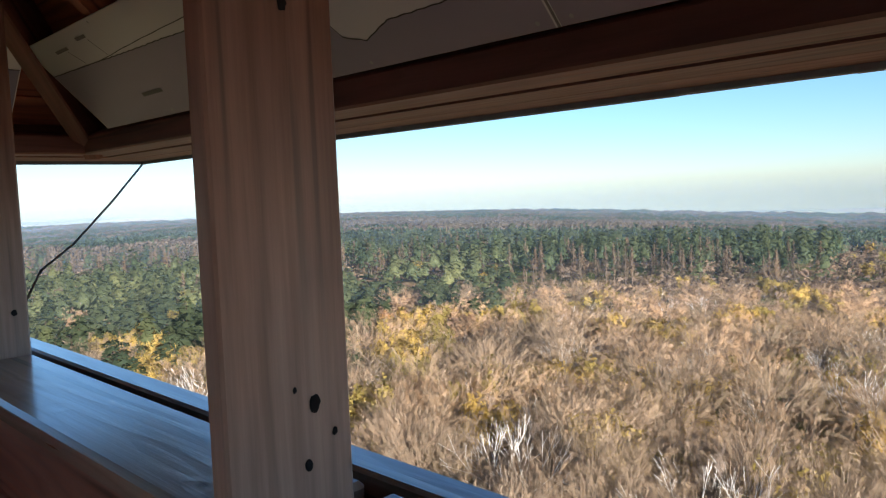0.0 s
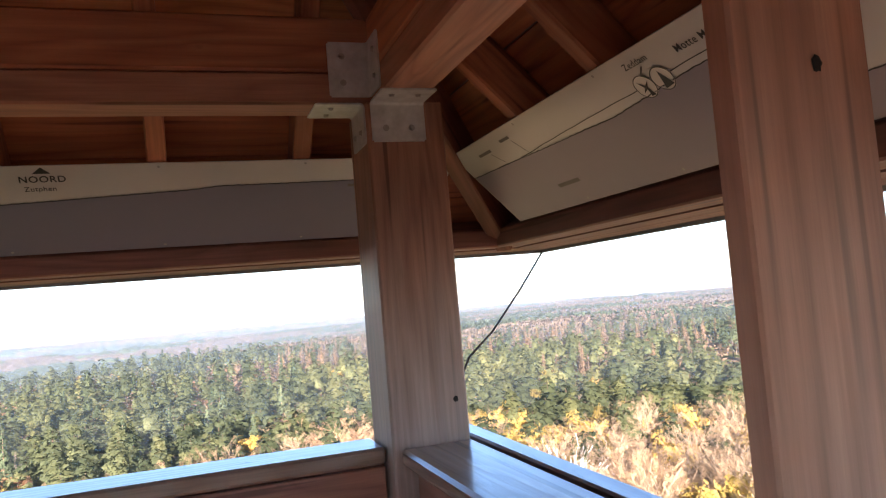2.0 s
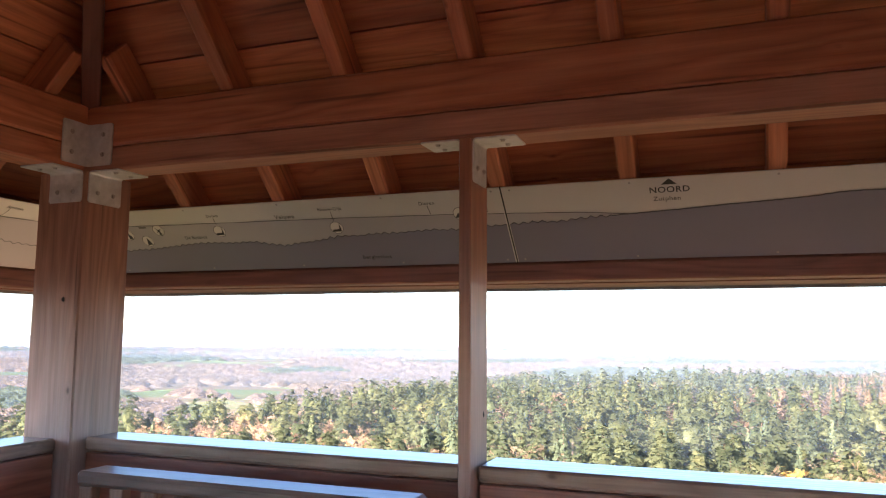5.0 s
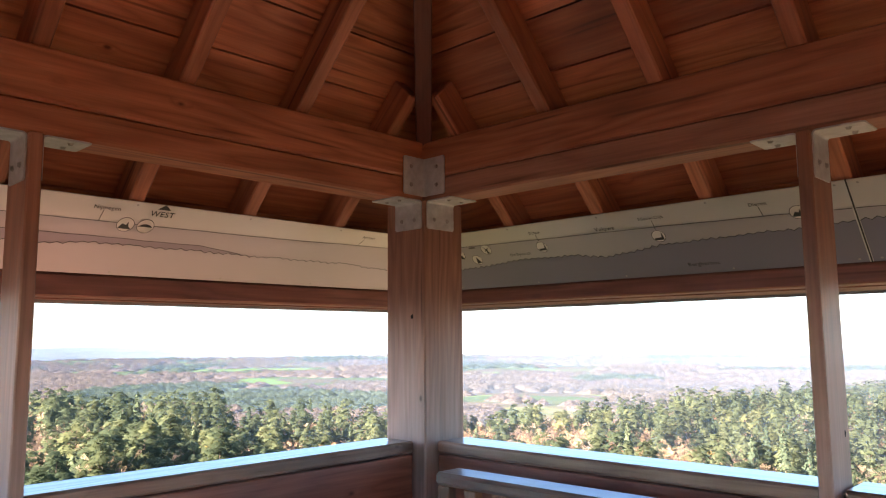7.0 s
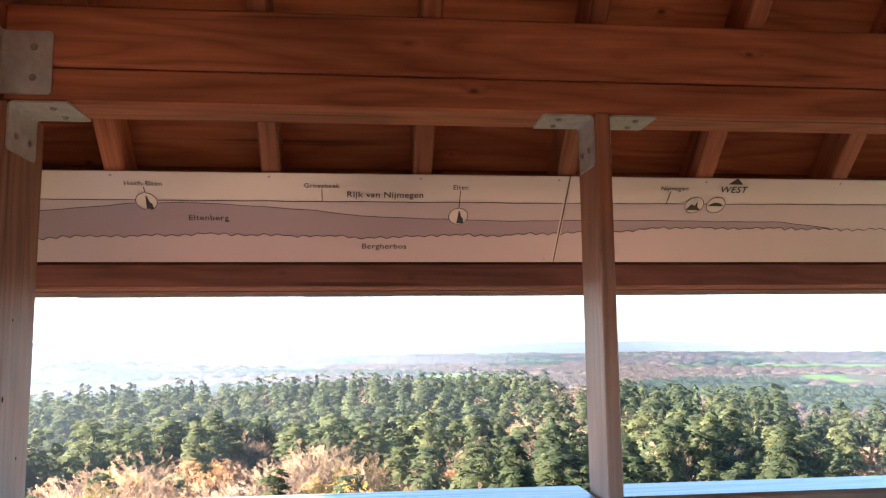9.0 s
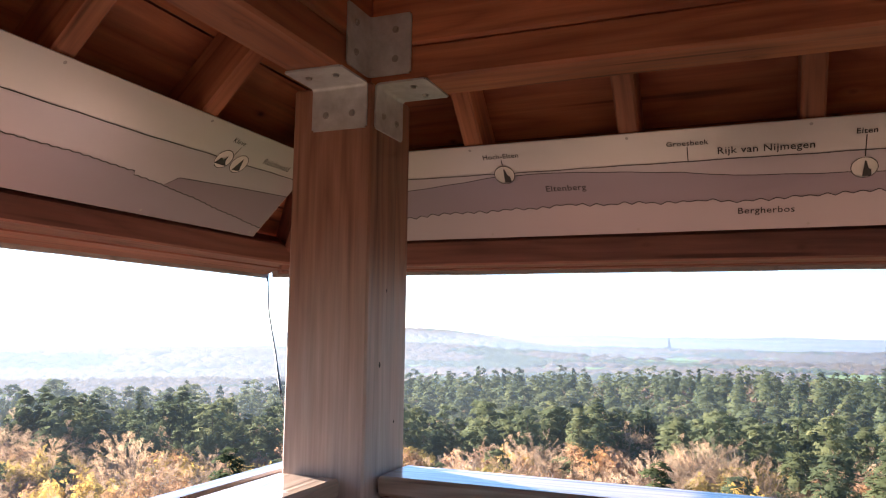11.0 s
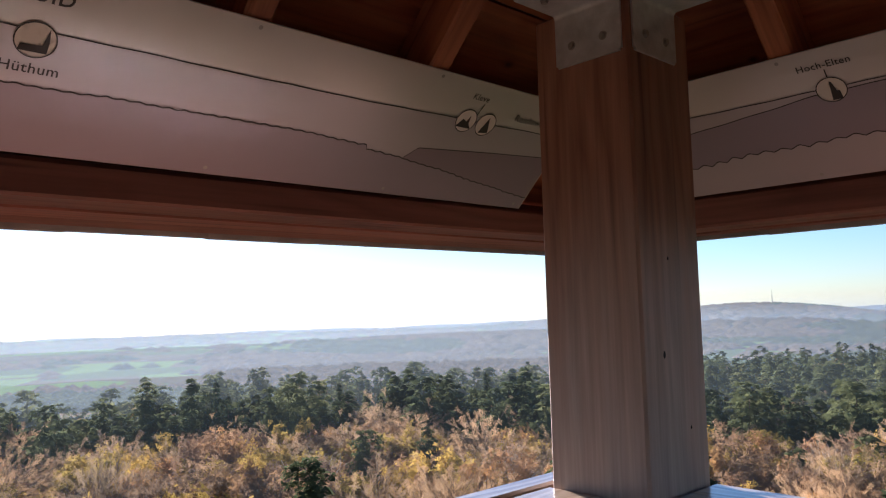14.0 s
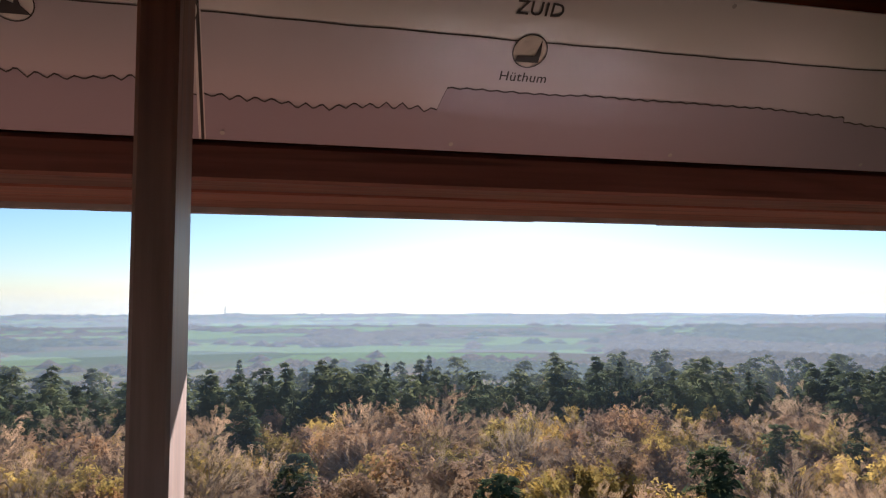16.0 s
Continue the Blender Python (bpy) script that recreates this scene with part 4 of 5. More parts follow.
    pick((az > 17) & (az <= 41) & (r >= 250) & (r < 390), [("pine_tree", 78), ("spruce_tree", 14), ("larch_tree", 8)])
    pick(east & (az <= 54) & (r >= 390), [("bare_tree", 40), ("larch_tree", 24), ("pine_tree", 30), ("spruce_tree", 6)])
    pick((az >= 54) & (az < 84) & (r > 285), [("larch_tree", 68), ("bare_tree", 14), ("pine_tree", 18)])
    return k


def scatter(r0, r1, step, rng, far_edge=None):
    g = np.arange(-r1, r1 + step, step)
    x, y = [q.ravel() for q in np.meshgrid(g, g)]
    x = x + rng.uniform(-0.42, 0.42, len(x)) * step
    y = y + rng.uniform(-0.42, 0.42, len(y)) * step
    r, az = np.hypot(x, y), np.degrees(np.arctan2(y, x)) % 360
    ok = (r >= r0) & (r < r1)
    if far_edge is not None:
        ok &= r < far_edge(az)
    # a clearing to the east, before the dark stand
    ok &= ~((r > 190) & (r < 212) & (az > 30) & (az < 55))
    # no frame looks this way
    ok &= ~((az > 292) & (az < 352) & (r > 40))
    return x[ok], y[ok], r[ok], az[ok]


NEAR_R, NEXT_R, MID_R = 60.0, 112.0, 180.0
counts = {}
# nearest trees, each a thing of its own
x, y, r, az = scatter(24, NEAR_R, 4.7, rng)
thin = (rng.random(len(x)) < 0.3) | (az < 88) | (az > 350)
x, y, r, az = x[thin], y[thin], r[thin], az[thin]
kind = species(x, y, r, az, rng)
z = ground_z(x, y)
firsts = {}
for a, b, c, kk in zip(x, y, z, kind):
    name = NAMES[kk]
    near, _, _, _, wood_m, crown_m, label, cat = KINDS[name]
    t = int(rng.integers(0, len(near)))
    counts[name] = counts.get(name, 0) + 1
    m = Matrix.LocRotScale((a, b, c - 0.3), Euler((0, 0, rng.uniform(0, 6.28))), (s_ := rng.uniform(0.86, 1.12), s_, s_ * rng.uniform(0.94, 1.06)))
    if (name, t) not in firsts:
        root = thing(name, label, cat, "trees of the near wood")
        W, WF, C, CF, CN, *split = near[t]
        limbs = split[0] if split else len(WF)
        np_mesh("trunk", W[:WF[:limbs].max() + 1], WF[:limbs], wood_m, parent=root)
        if limbs < len(WF):
            o = WF[limbs:].min()
            tagged(np_mesh("shoot_mass", W[o:], WF[limbs:] - o, wood_m, parent=root), kind="stuff")
        np_mesh("crown", C, CF, crown_m, parent=root, normals=CN, across=np.resize(FAN, len(C)))
        root.matrix_world = m
        firsts[(name, t)] = root
    else:
        ob = copy_thing(firsts[(name, t)], m)
        ob.matrix_basis = m


def woodland(x, y, kind, lod, rng, tag, grow=None):
    """All trees of one kind beyond the near wood, joined."""
    for kk, name in enumerate(NAMES):
        templates = KINDS[name][lod]
        wood_m, crown_m = KINDS[name][4], KINDS[name][5]
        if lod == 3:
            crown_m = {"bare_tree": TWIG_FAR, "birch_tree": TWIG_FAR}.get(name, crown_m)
        idx = np.nonzero(kind == kk)[0]
        if not len(idx):
            continue
        which = rng.integers(0, len(templates), len(idx))
        VW, FW, VC, FC, TC, NC, ow, oc = [], [], [], [], [], [], 0, 0
        for t, tm in enumerate(templates):
            ii = idx[which == t]
            if not len(ii):
                continue
            rot = rng.uniform(0, 2 * math.pi, len(ii))
            s = rng.uniform(0.74, 1.12, len(ii))
            if grow is not None:
                s = s * grow(name, x[ii], y[ii])
            TC.append(np.repeat(rng.uniform(0.02, 1.0, len(ii)), len(tm[2])))
            px, py = x[ii], y[ii]
            pz = ground_z(px, py) - 0.3
            cs, sn = np.cos(rot)[:, None], np.sin(rot)[:, None]
            for V, F, vs, fs, wd in ((tm[0], tm[1], VW, FW, True), (tm[2], tm[3], VC, FC, False)):
                vx, vy, vz = V[:, 0][None], V[:, 1][None], V[:, 2][None]
                P = np.stack([(vx * cs - vy * sn) * s[:, None] + px[:, None], (vx * sn + vy * cs) * s[:, None] + py[:, None], vz * s[:, None] + pz[:, None]], -1)
                base = ow if wd else oc
                fs.append((F[None] + (np.arange(len(ii)) * len(V))[:, None, None] + base).reshape(-1, 3))
                vs.append(P.reshape(-1, 3))
                if not wd:
                    nx, ny, nz = tm[4][:, 0][None], tm[4][:, 1][None], tm[4][:, 2][None]
                    NC.append(np.stack([nx * cs - ny * sn, nx * sn + ny * cs, nz + 0 * cs], -1).reshape(-1, 3))
                if wd:
                    ow += len(ii) * len(V)
                else:
                    oc += len(ii) * len(V)
        root = tagged(new(name.replace("_tree", "") + "_wood_" + tag), KINDS[name][6].replace("tree", "trees") + " massed in the " + tag + " woods", "woodland", kind="stuff")
        if lod < 3 or name == "larch_tree":
            np_mesh("trunks", np.concatenate(VW), np.concatenate(FW), wood_m, parent=root)
        np_mesh("crowns", np.concatenate(VC), np.concatenate(FC), crown_m, parent=root, tone=np.concatenate(TC), normals=np.concatenate(NC), across=np.resize(FAN, sum(map(len, VC))))


def stature(name, x, y):
    """Young dense pines to the north, tall ones behind the lower broadleaf fringe of the south and west."""
    r, az = np.hypot(x, y), np.degrees(np.arctan2(y, x)) % 360
    if name in ("pine_tree", "spruce_tree"):
        s = np.where((az > 40) & (az < 150), 0.82, 1.0)
        s = np.where((az <= 40) & (r > 200), 0.84, s)
        return np.where((az >= 150) & (az < 290) & (r < 165), 1.05, s)
    if name in ("larch_tree", "young_pine_tree"):
        return np.full(len(x), 0.84 if name == "larch_tree" else 1.0)
    return np.where((az >= 150) & (az < 290), 1.2, np.where(r < 130, 1.04, 0.84))


x, y, r, az = scatter(NEAR_R, NEXT_R, 4.9, rng)
woodland(x, y, species(x, y, r, az, rng), 1, rng, "close", stature)
x, y, r, az = scatter(NEXT_R, MID_R, 5.0, rng, lambda az: np.interp(az, AZ_T, EDGE_T) + 55)
woodland(x, y, species(x, y, r, az, rng), 2, rng, "middle", stature)
edge_of = lambda az: np.interp(az, AZ_T, EDGE_T) + 45
x, y, r, az = scatter(MID_R, 560, 6.2, rng, edge_of)
woodland(x, y, species(x, y, r, az, rng), 3, rng, "farther", stature)

# brown woods on the slope below the plateau's north-western edge
x, y, r, az = scatter(150, 620, 8.2, rng, lambda az: np.interp(az, AZ_T, EDGE_T) + 270)
ok = (az > 104) & (az < 216) & (r > np.interp(az, AZ_T, EDGE_T) + 40)
x, y = x[ok], y[ok]
u = rng.random(len(x)) + 0.5 * smooth_noise(x, y, 70, 2.2)
woodland(x, y, np.select([u < 0.48, u < 0.72, u < 0.8, u < 0.9], [NAMES.index(q) for q in ("bare_tree", "rust_tree", "golden_tree", "birch_tree")], NAMES.index("pine_tree")), 3, rng, "slope", stature)


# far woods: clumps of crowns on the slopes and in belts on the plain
def clumps(x, y, size, lift, mat, name, label, rng):
    """A low rounded clump of crowns at each place, a little longer across the line of sight than along it."""
    n, seg = len(x), 6
    z = ground_z(x, y)
    ang = np.arctan2(y, x)[:, None]
    q = (0.6 * size)[:, None]
    t = rng.uniform(0, 6.28, (n, 1)) + 2 * math.pi * np.arange(seg)[None] / seg
    rad = q * rng.uniform(0.7, 1.2, (n, seg))
    out, side = 0.85 * rad * np.cos(t), 1.35 * rad * np.sin(t)
    ring = np.stack([x[:, None] + out * np.cos(ang) - side * np.sin(ang), y[:, None] + out * np.sin(ang) + side * np.cos(ang), np.broadcast_to(z[:, None] - 1.5, (n, seg))], -1)
    top = np.stack([x, y, z + lift + np.minimum(0.3 * q[:, 0], 6.0) * rng.uniform(0.7, 1.3, n)], -1)[:, None]
    V = np.concatenate([top, ring], 1)
    k = np.arange(seg)
    F = np.stack([np.zeros(seg, int), 1 + k, 1 + (k + 1) % seg], -1)[None] + (np.arange(n) * (seg + 1))[:, None, None]
    heart = np.stack([x, y, z + lift - 0.6 * q[:, 0]], -1)[:, None]
    N = unit((0.28 * (V - heart) / q[:, :, None] + np.array([0, 0, 0.6])).reshape(-1, 3))
    np_mesh(name, V.reshape(-1, 3), F.reshape(-1, 3), mat, label, "woodland", "stuff", normals=N)


FAR_PINE = leaf_material("far_pine_canopy", (0.05, 0.066, 0.04), (0.075, 0.095, 0.055), (0.11, 0.13, 0.072), 0.0, 0.02, 0.16)
FAR_BROWN = leaf_material("far_bare_canopy", (0.082, 0.064, 0.049), (0.111, 0.086, 0.066), (0.143, 0.111, 0.082), 0.0, 0.02, 0.16)
FAR_RUST = leaf_material("far_rust_canopy", (0.098, 0.078, 0.058), (0.13, 0.102, 0.076), (0.16, 0.125, 0.09), 0.0, 0.02, 0.16)


def far_points(r0, r1, step, a0, a1, rng):
    n = int(radians(a1 - a0) / step ** 2 * math.log(r1 / r0))
    r = r0 * (r1 / r0) ** rng.random(n)
    a = radians(a0) + radians(a1 - a0) * rng.random(n)
    return r * np.cos(a), r * np.sin(a), r


far_sets = {"pine": [], "brown": [], "rust": []}
x, y, r = far_points(300, 2700, 0.0135, -10, 92, rng)
az = np.degrees(np.arctan2(y, x)) % 360
ok = r > np.interp(az, AZ_T, EDGE_T)
x, y, r = x[ok], y[ok], r[ok]
nz = smooth_noise(x, y, 260, 1.7) + 0.35 * smooth_noise(x, y, 90, 5.2)
for key, mask in (("pine", nz > 0.02), ("brown", (nz <= 0.02) & (nz > -0.22)), ("rust", nz <= -0.22)):
    far_sets[key].append((x[mask], y[mask], r[mask] * 0.0135 * 1.25, 9.0))
x, y, r = far_points(2600, 4650, 0.015, -12, 62, rng)
nz = smooth_noise(x, y, 300, 4.7)
for key, mask in (("pine", nz > 0.0), ("brown", nz <= 0.0)):
    far_sets[key].append((x[mask], y[mask], r[mask] * 0.015 * 1.3, 8.0))
x, y, r = far_points(620, 4650, 0.0124, 60, 300, rng)
az = np.degrees(np.arctan2(y, x)) % 360
nz = smooth_noise(x, y, 420, 2.9) + 0.5 * smooth_noise(x, y, 130, 6.1)
hill = ground_z(x, y) > PLAIN + 9
wooded = (nz > np.where((az < 215), -0.16, 0.12)) | hill | ((r < 1900) & (nz > -0.25) & ((az > 150) & (az < 250))) | (rng.random(len(x)) < np.where(az < 215, 0.012, 0.05))
# the open farmland to the south: long green fields between narrow belts of trees
meadow = (az > 244) & (az < 286) & (r > 1150) & (r < 3700)
wooded &= ~meadow | (nz > 0.42) | (np.sin(y / 95 + 0.9 * np.sin(x / 330)) > 0.86) | (rng.random(len(x)) < 0.03)
n3 = smooth_noise(x, y, 480, 9.9)
for key, mask in (("pine", wooded & (n3 > 0.15)), ("brown", wooded & (n3 <= 0.15) & (n3 > -0.12)), ("rust", wooded & (n3 <= -0.12))):
    far_sets[key].append((x[mask], y[mask], np.minimum(r[mask] * 0.0124 * 1.75, 40), 6.0))
for key, mat, label in (("pine", FAR_PINE, "dark green far pine woods in the haze"), ("brown", FAR_BROWN, "brown leafless far woods in the haze"), ("rust", FAR_RUST, "rust-coloured far autumn woods in the haze")):
    rows = far_sets[key]
    clumps(np.concatenate([q[0] for q in rows]), np.concatenate([q[1] for q in rows]), np.concatenate([q[2] for q in rows]), np.concatenate([np.full(len(q[0]), q[3]) for q in rows]), mat, key + "_woods_far", label, rng)


# the rim of the land, beyond all detail; it glows to imitate pale haze
def rim_material():
    m, nt, bs = material("haze_glow_rim")
    L = nt.links
    geo = nt.nodes.new("ShaderNodeNewGeometry")
    mp = nt.nodes.new("ShaderNodeMapping")
    mp.inputs["Scale"].default_value = (0.0022, 0.0022, 0.06)
    L.new(geo.outputs["Position"], mp.inputs["Vector"])
    n1 = node(nt, "ShaderNodeTexNoise", Scale=1.0, Detail=4.0, Roughness=0.6)
    L.new(mp.outputs["Vector"], n1.inputs["Vector"])
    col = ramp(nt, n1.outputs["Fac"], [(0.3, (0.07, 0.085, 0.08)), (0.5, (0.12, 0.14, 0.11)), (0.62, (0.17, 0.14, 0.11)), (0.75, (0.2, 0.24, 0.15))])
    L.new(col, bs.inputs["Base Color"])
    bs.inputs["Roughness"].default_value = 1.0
    # emission stands in for bright haze over the farthest land
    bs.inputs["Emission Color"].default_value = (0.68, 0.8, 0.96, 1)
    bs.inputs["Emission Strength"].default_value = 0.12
    return m


RIM_EL = [(0, -2.7), (17, -2.35), (26, -2.1), (35, -1.7), (45, -1.4), (60, -1.15), (75, -0.7), (90, -0.4), (110, -0.3), (150, -0.45), (178, -0.3), (205, -0.4), (222, -0.95), (240, -1.1), (260, -1.25), (290, -1.2), (320, -1.6), (360, -2.7)]
aa = np.radians(np.arange(0, 360, 1.0))
top = 4690 * np.tan(np.radians(np.interp(np.degrees(aa), [q[0] for q in RIM_EL], [q[1] for q in RIM_EL]))) + EYE_Z
top = top + 4 * np.sin(aa * 23) + 3 * np.sin(aa * 57 + 1)
lo = np.stack([4690 * np.cos(aa), 4690 * np.sin(aa), np.full(len(aa), -170.0)], -1)
hi = np.stack([4690 * np.cos(aa), 4690 * np.sin(aa), top], -1)
k = np.arange(len(aa))
k2 = (k + 1) % len(aa)
n = len(aa)
np_mesh("backdrop", np.concatenate([lo, hi]), np.stack([k, k2, n + k2, n + k], -1), rim_material(), "rim of the distant plain, glowing pale to stand for haze", "backdrop", "structure")


def haze_material(name, density):
    """A see-through sheet standing in for haze: lets most light through, scatters the rest both ways in a bluish tint;
    thins out upwards.
    """
    m, nt, bs = material(name)
    L = nt.links
    nt.nodes.remove(bs)
    geo = nt.nodes.new("ShaderNodeNewGeometry")
    sx = nt.nodes.new("ShaderNodeSeparateXYZ")
    L.new(geo.outputs["Position"], sx.inputs[0])
    ln = nt.nodes.new("ShaderNodeVectorMath")
    ln.operation = "LENGTH"
    L.new(geo.outputs["Position"], ln.inputs[0])
    dv = node(nt, "ShaderNodeMath")
    dv.operation = "DIVIDE"
    L.new(sx.outputs["Z"], dv.inputs[0])
    L.new(ln.outputs["Value"], dv.inputs[1])
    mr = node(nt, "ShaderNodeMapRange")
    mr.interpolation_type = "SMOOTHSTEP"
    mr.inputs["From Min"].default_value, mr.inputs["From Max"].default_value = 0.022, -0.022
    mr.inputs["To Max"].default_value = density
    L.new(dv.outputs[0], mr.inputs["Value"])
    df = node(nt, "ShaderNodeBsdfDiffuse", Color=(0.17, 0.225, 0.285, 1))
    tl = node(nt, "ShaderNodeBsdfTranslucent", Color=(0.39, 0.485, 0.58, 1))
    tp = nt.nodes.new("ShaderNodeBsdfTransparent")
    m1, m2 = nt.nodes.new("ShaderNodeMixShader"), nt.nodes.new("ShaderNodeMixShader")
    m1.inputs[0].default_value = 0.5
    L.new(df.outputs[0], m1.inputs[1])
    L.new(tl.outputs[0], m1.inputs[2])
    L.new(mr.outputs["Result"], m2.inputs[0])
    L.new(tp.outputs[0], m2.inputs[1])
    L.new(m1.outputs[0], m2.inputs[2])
    L.new(m2.outputs[0], nt.nodes["Material Output"].inputs["Surface"])
    return m


# rings of tinted sheet, added to imitate haze in the air
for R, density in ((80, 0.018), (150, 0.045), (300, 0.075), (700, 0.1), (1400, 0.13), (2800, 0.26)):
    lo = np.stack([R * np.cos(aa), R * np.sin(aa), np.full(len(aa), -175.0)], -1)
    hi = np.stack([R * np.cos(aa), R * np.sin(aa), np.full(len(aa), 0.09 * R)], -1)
    haze = np_mesh("haze", np.concatenate([lo, hi]), np.stack([k, k2, n + k2, n + k], -1), haze_material("haze_%d" % R, density), "tinted see-through sheet added as haze over the land", "haze", "structure")


# ---- landmarks on the horizon ----
PALE_STONE = plain("distant_masonry", (0.3, 0.29, 0.28), 0.9, 0.0, 0.15, 0.1)
WHITE_WALL = plain("white_sheet_wall", (0.75, 0.75, 0.74), 0.6, 0.0, 0.1, 0.1)
STEEL_GREY = plain("grey_steel_lattice", (0.16, 0.17, 0.18), 0.6, 0.3, 0.15, 0.1)


def far_spot(az_, r_):
    x_, y_ = r_ * math.cos(radians(az_)), r_ * math.sin(radians(az_))
    return Vector((x_, y_, float(ground_z(np.array(x_), np.array(y_)))))


def landmark(name, label, category, az_, r_, pieces, mat):
    root = thing(name, label, category)
    root.location = far_spot(az_, r_)
    root.rotation_euler = (0, 0, radians(az_ + 90))
    last = root
    for pname, bm in pieces:
        ob = part(pname, bm, mat, last if pname in ("spire", "aerial", "roof") else root)
        last = root if pname in ("spire", "aerial", "roof") else ob
    return root


def taper(w0, w1, z0, z1, x0=0.0, lean=0.0):
    bm = bmesh.new()
    bmesh.ops.create_cube(bm, size=1.0)
    for v in bm.verts:
        up = v.co.z > 0
        w_ = w1 if up else w0
        v.co = Vector((x0 + v.co.x * w_ + (lean if up else 0), v.co.y * w_, z1 if up else z0))
    return bm


landmark("radio_mast", "slim grey radio mast on the wooded hill", "mast", -156.85, 3500, [("shaft", taper(3.2, 1.6, 0, 46)), ("aerial", taper(1.2, 0.6, 46, 62))], STEEL_GREY)
landmark("church", "distant church with a tall pointed tower", "church", -174.7, 4000, [("tower", taper(17, 15, -2, 38)), ("spire", taper(15, 0.6, 38, 72)), ("nave", box_bm(-46, -9, -8, 8, -2, 22, 0))], PALE_STONE)
landmark("chimney", "tall thin factory chimney on the far plain", "chimney", -87.45, 4400, [("stack", taper(6.5, 5, -2, 52))], PALE_STONE)
for az_ in (-94.5, -92.9):
    landmark("harbour_crane", "distant harbour crane with slanting jib", "crane", az_, 4400, [("leg", taper(3, 2.5, -2, 30, -9, 9)), ("leg", taper(3, 2.5, -2, 30, 9, -7)), ("jib", taper(3, 2.2, 26, 38, 2, 16))], STEEL_GREY)
landmark("white_hall", "long low white factory hall on the plain", "building", -129.0, 4250, [("wall", box_bm(-48, 48, -14, 14, -2, 11, 0)), ("roof", box_bm(-49, 49, -15, 15, 11, 12.5, 0))], WHITE_WALL)
landmark("white_hall", "small pale farm building among the woods", "building", -134.5, 2900, [("wall", box_bm(-30, 30, -9, 9, -2, 7, 0)), ("roof", box_bm(-31, 31, -10, 10, 7, 10, 0))], WHITE_WALL)

# ---- steel angle brackets ----
def bracket_mesh(wide, leg, leg2, thick=0.005, fold=0.014):
    """An angle: one leg along -y under a beam, the other down along z; width along x, with a rounded fold."""
    arc = [(-fold + q * math.sin(a), -fold + q * math.cos(a)) for q in (fold,) for a in [radians(18 * k) for k in range(6)]]
    arc_in = [(-fold + (fold - thick) * math.sin(radians(18 * k)), -fold + (fold - thick) * math.cos(radians(18 * k))) for k in range(6)]
    outer = [(-leg, 0.0)] + arc + [(0.0, -leg2)]
    inner = [(-leg, -thick)] + arc_in + [(-thick, -leg2)]
    bm = bmesh.new()
    rows = [[[bm.verts.new((sg * wide / 2, y_, z_)) for y_, z_ in line] for line in (outer, inner)] for sg in (-1, 1)]
    n_ = len(outer)
    for k_ in range(n_ - 1):
        for line in (0, 1):
            bm.faces.new((rows[0][line][k_], rows[0][line][k_ + 1], rows[1][line][k_ + 1], rows[1][line][k_]))
        for sd in (0, 1):
            bm.faces.new((rows[sd][0][k_], rows[sd][0][k_ + 1], rows[sd][1][k_ + 1], rows[sd][1][k_]))
    for k_ in (0, n_ - 1):
        bm.faces.new((rows[0][0][k_], rows[1][0][k_], rows[1][1][k_], rows[0][1][k_]))
    bmesh.ops.recalc_face_normals(bm, faces=bm.faces[:])
    upright = [ed for ed in bm.edges if ed.calc_length() < thick * 1.01 and abs(ed.verts[0].co.x - ed.verts[1].co.x) < 1e-6 and (min(v.co.y for v in ed.verts) <= -leg + 1e-6 or min(v.co.z for v in ed.verts) <= -leg2 + 1e-6)]
    bmesh.ops.bevel(bm, geom=upright, offset=0.005, segments=2, affect="EDGES")
    return bm


def bolt_bm(r=0.0075, h=0.006):
    bm = bmesh.new()
    bmesh.ops.create_cone(bm, cap_ends=True, segments=6, radius1=r, radius2=r * 0.9, depth=h)
    bmesh.ops.translate(bm, verts=bm.verts[:], vec=(0, 0, h / 2))
    bmesh.ops.create_cone(bm, cap_ends=True, segments=12, radius1=r * 1.3, radius2=r * 1.3, depth=0.0016)
    return bm


def make_bracket(wide, leg, leg2, label):
    root = thing("angle_bracket", label, "bracket", "steel brackets of the timber frame")
    plate = part("plate", bracket_mesh(wide, leg, leg2), GALV, root)
    for sx in (-1, 1):
        a = part("bolt", bolt_bm(), BOLT, plate, "dark steel bolt head")
        a.matrix_local = Matrix.Translation((sx * wide * 0.24, -0.005, -leg2 * 0.66)) @ Matrix.Rotation(radians(90), 4, "X")
        b = part("bolt", bolt_bm(), BOLT, plate, "dark steel bolt head")
        b.matrix_local = Matrix.Translation((sx * wide * 0.24, -leg * 0.64, -0.005)) @ Matrix.Rotation(radians(180), 4, "X")
    return root


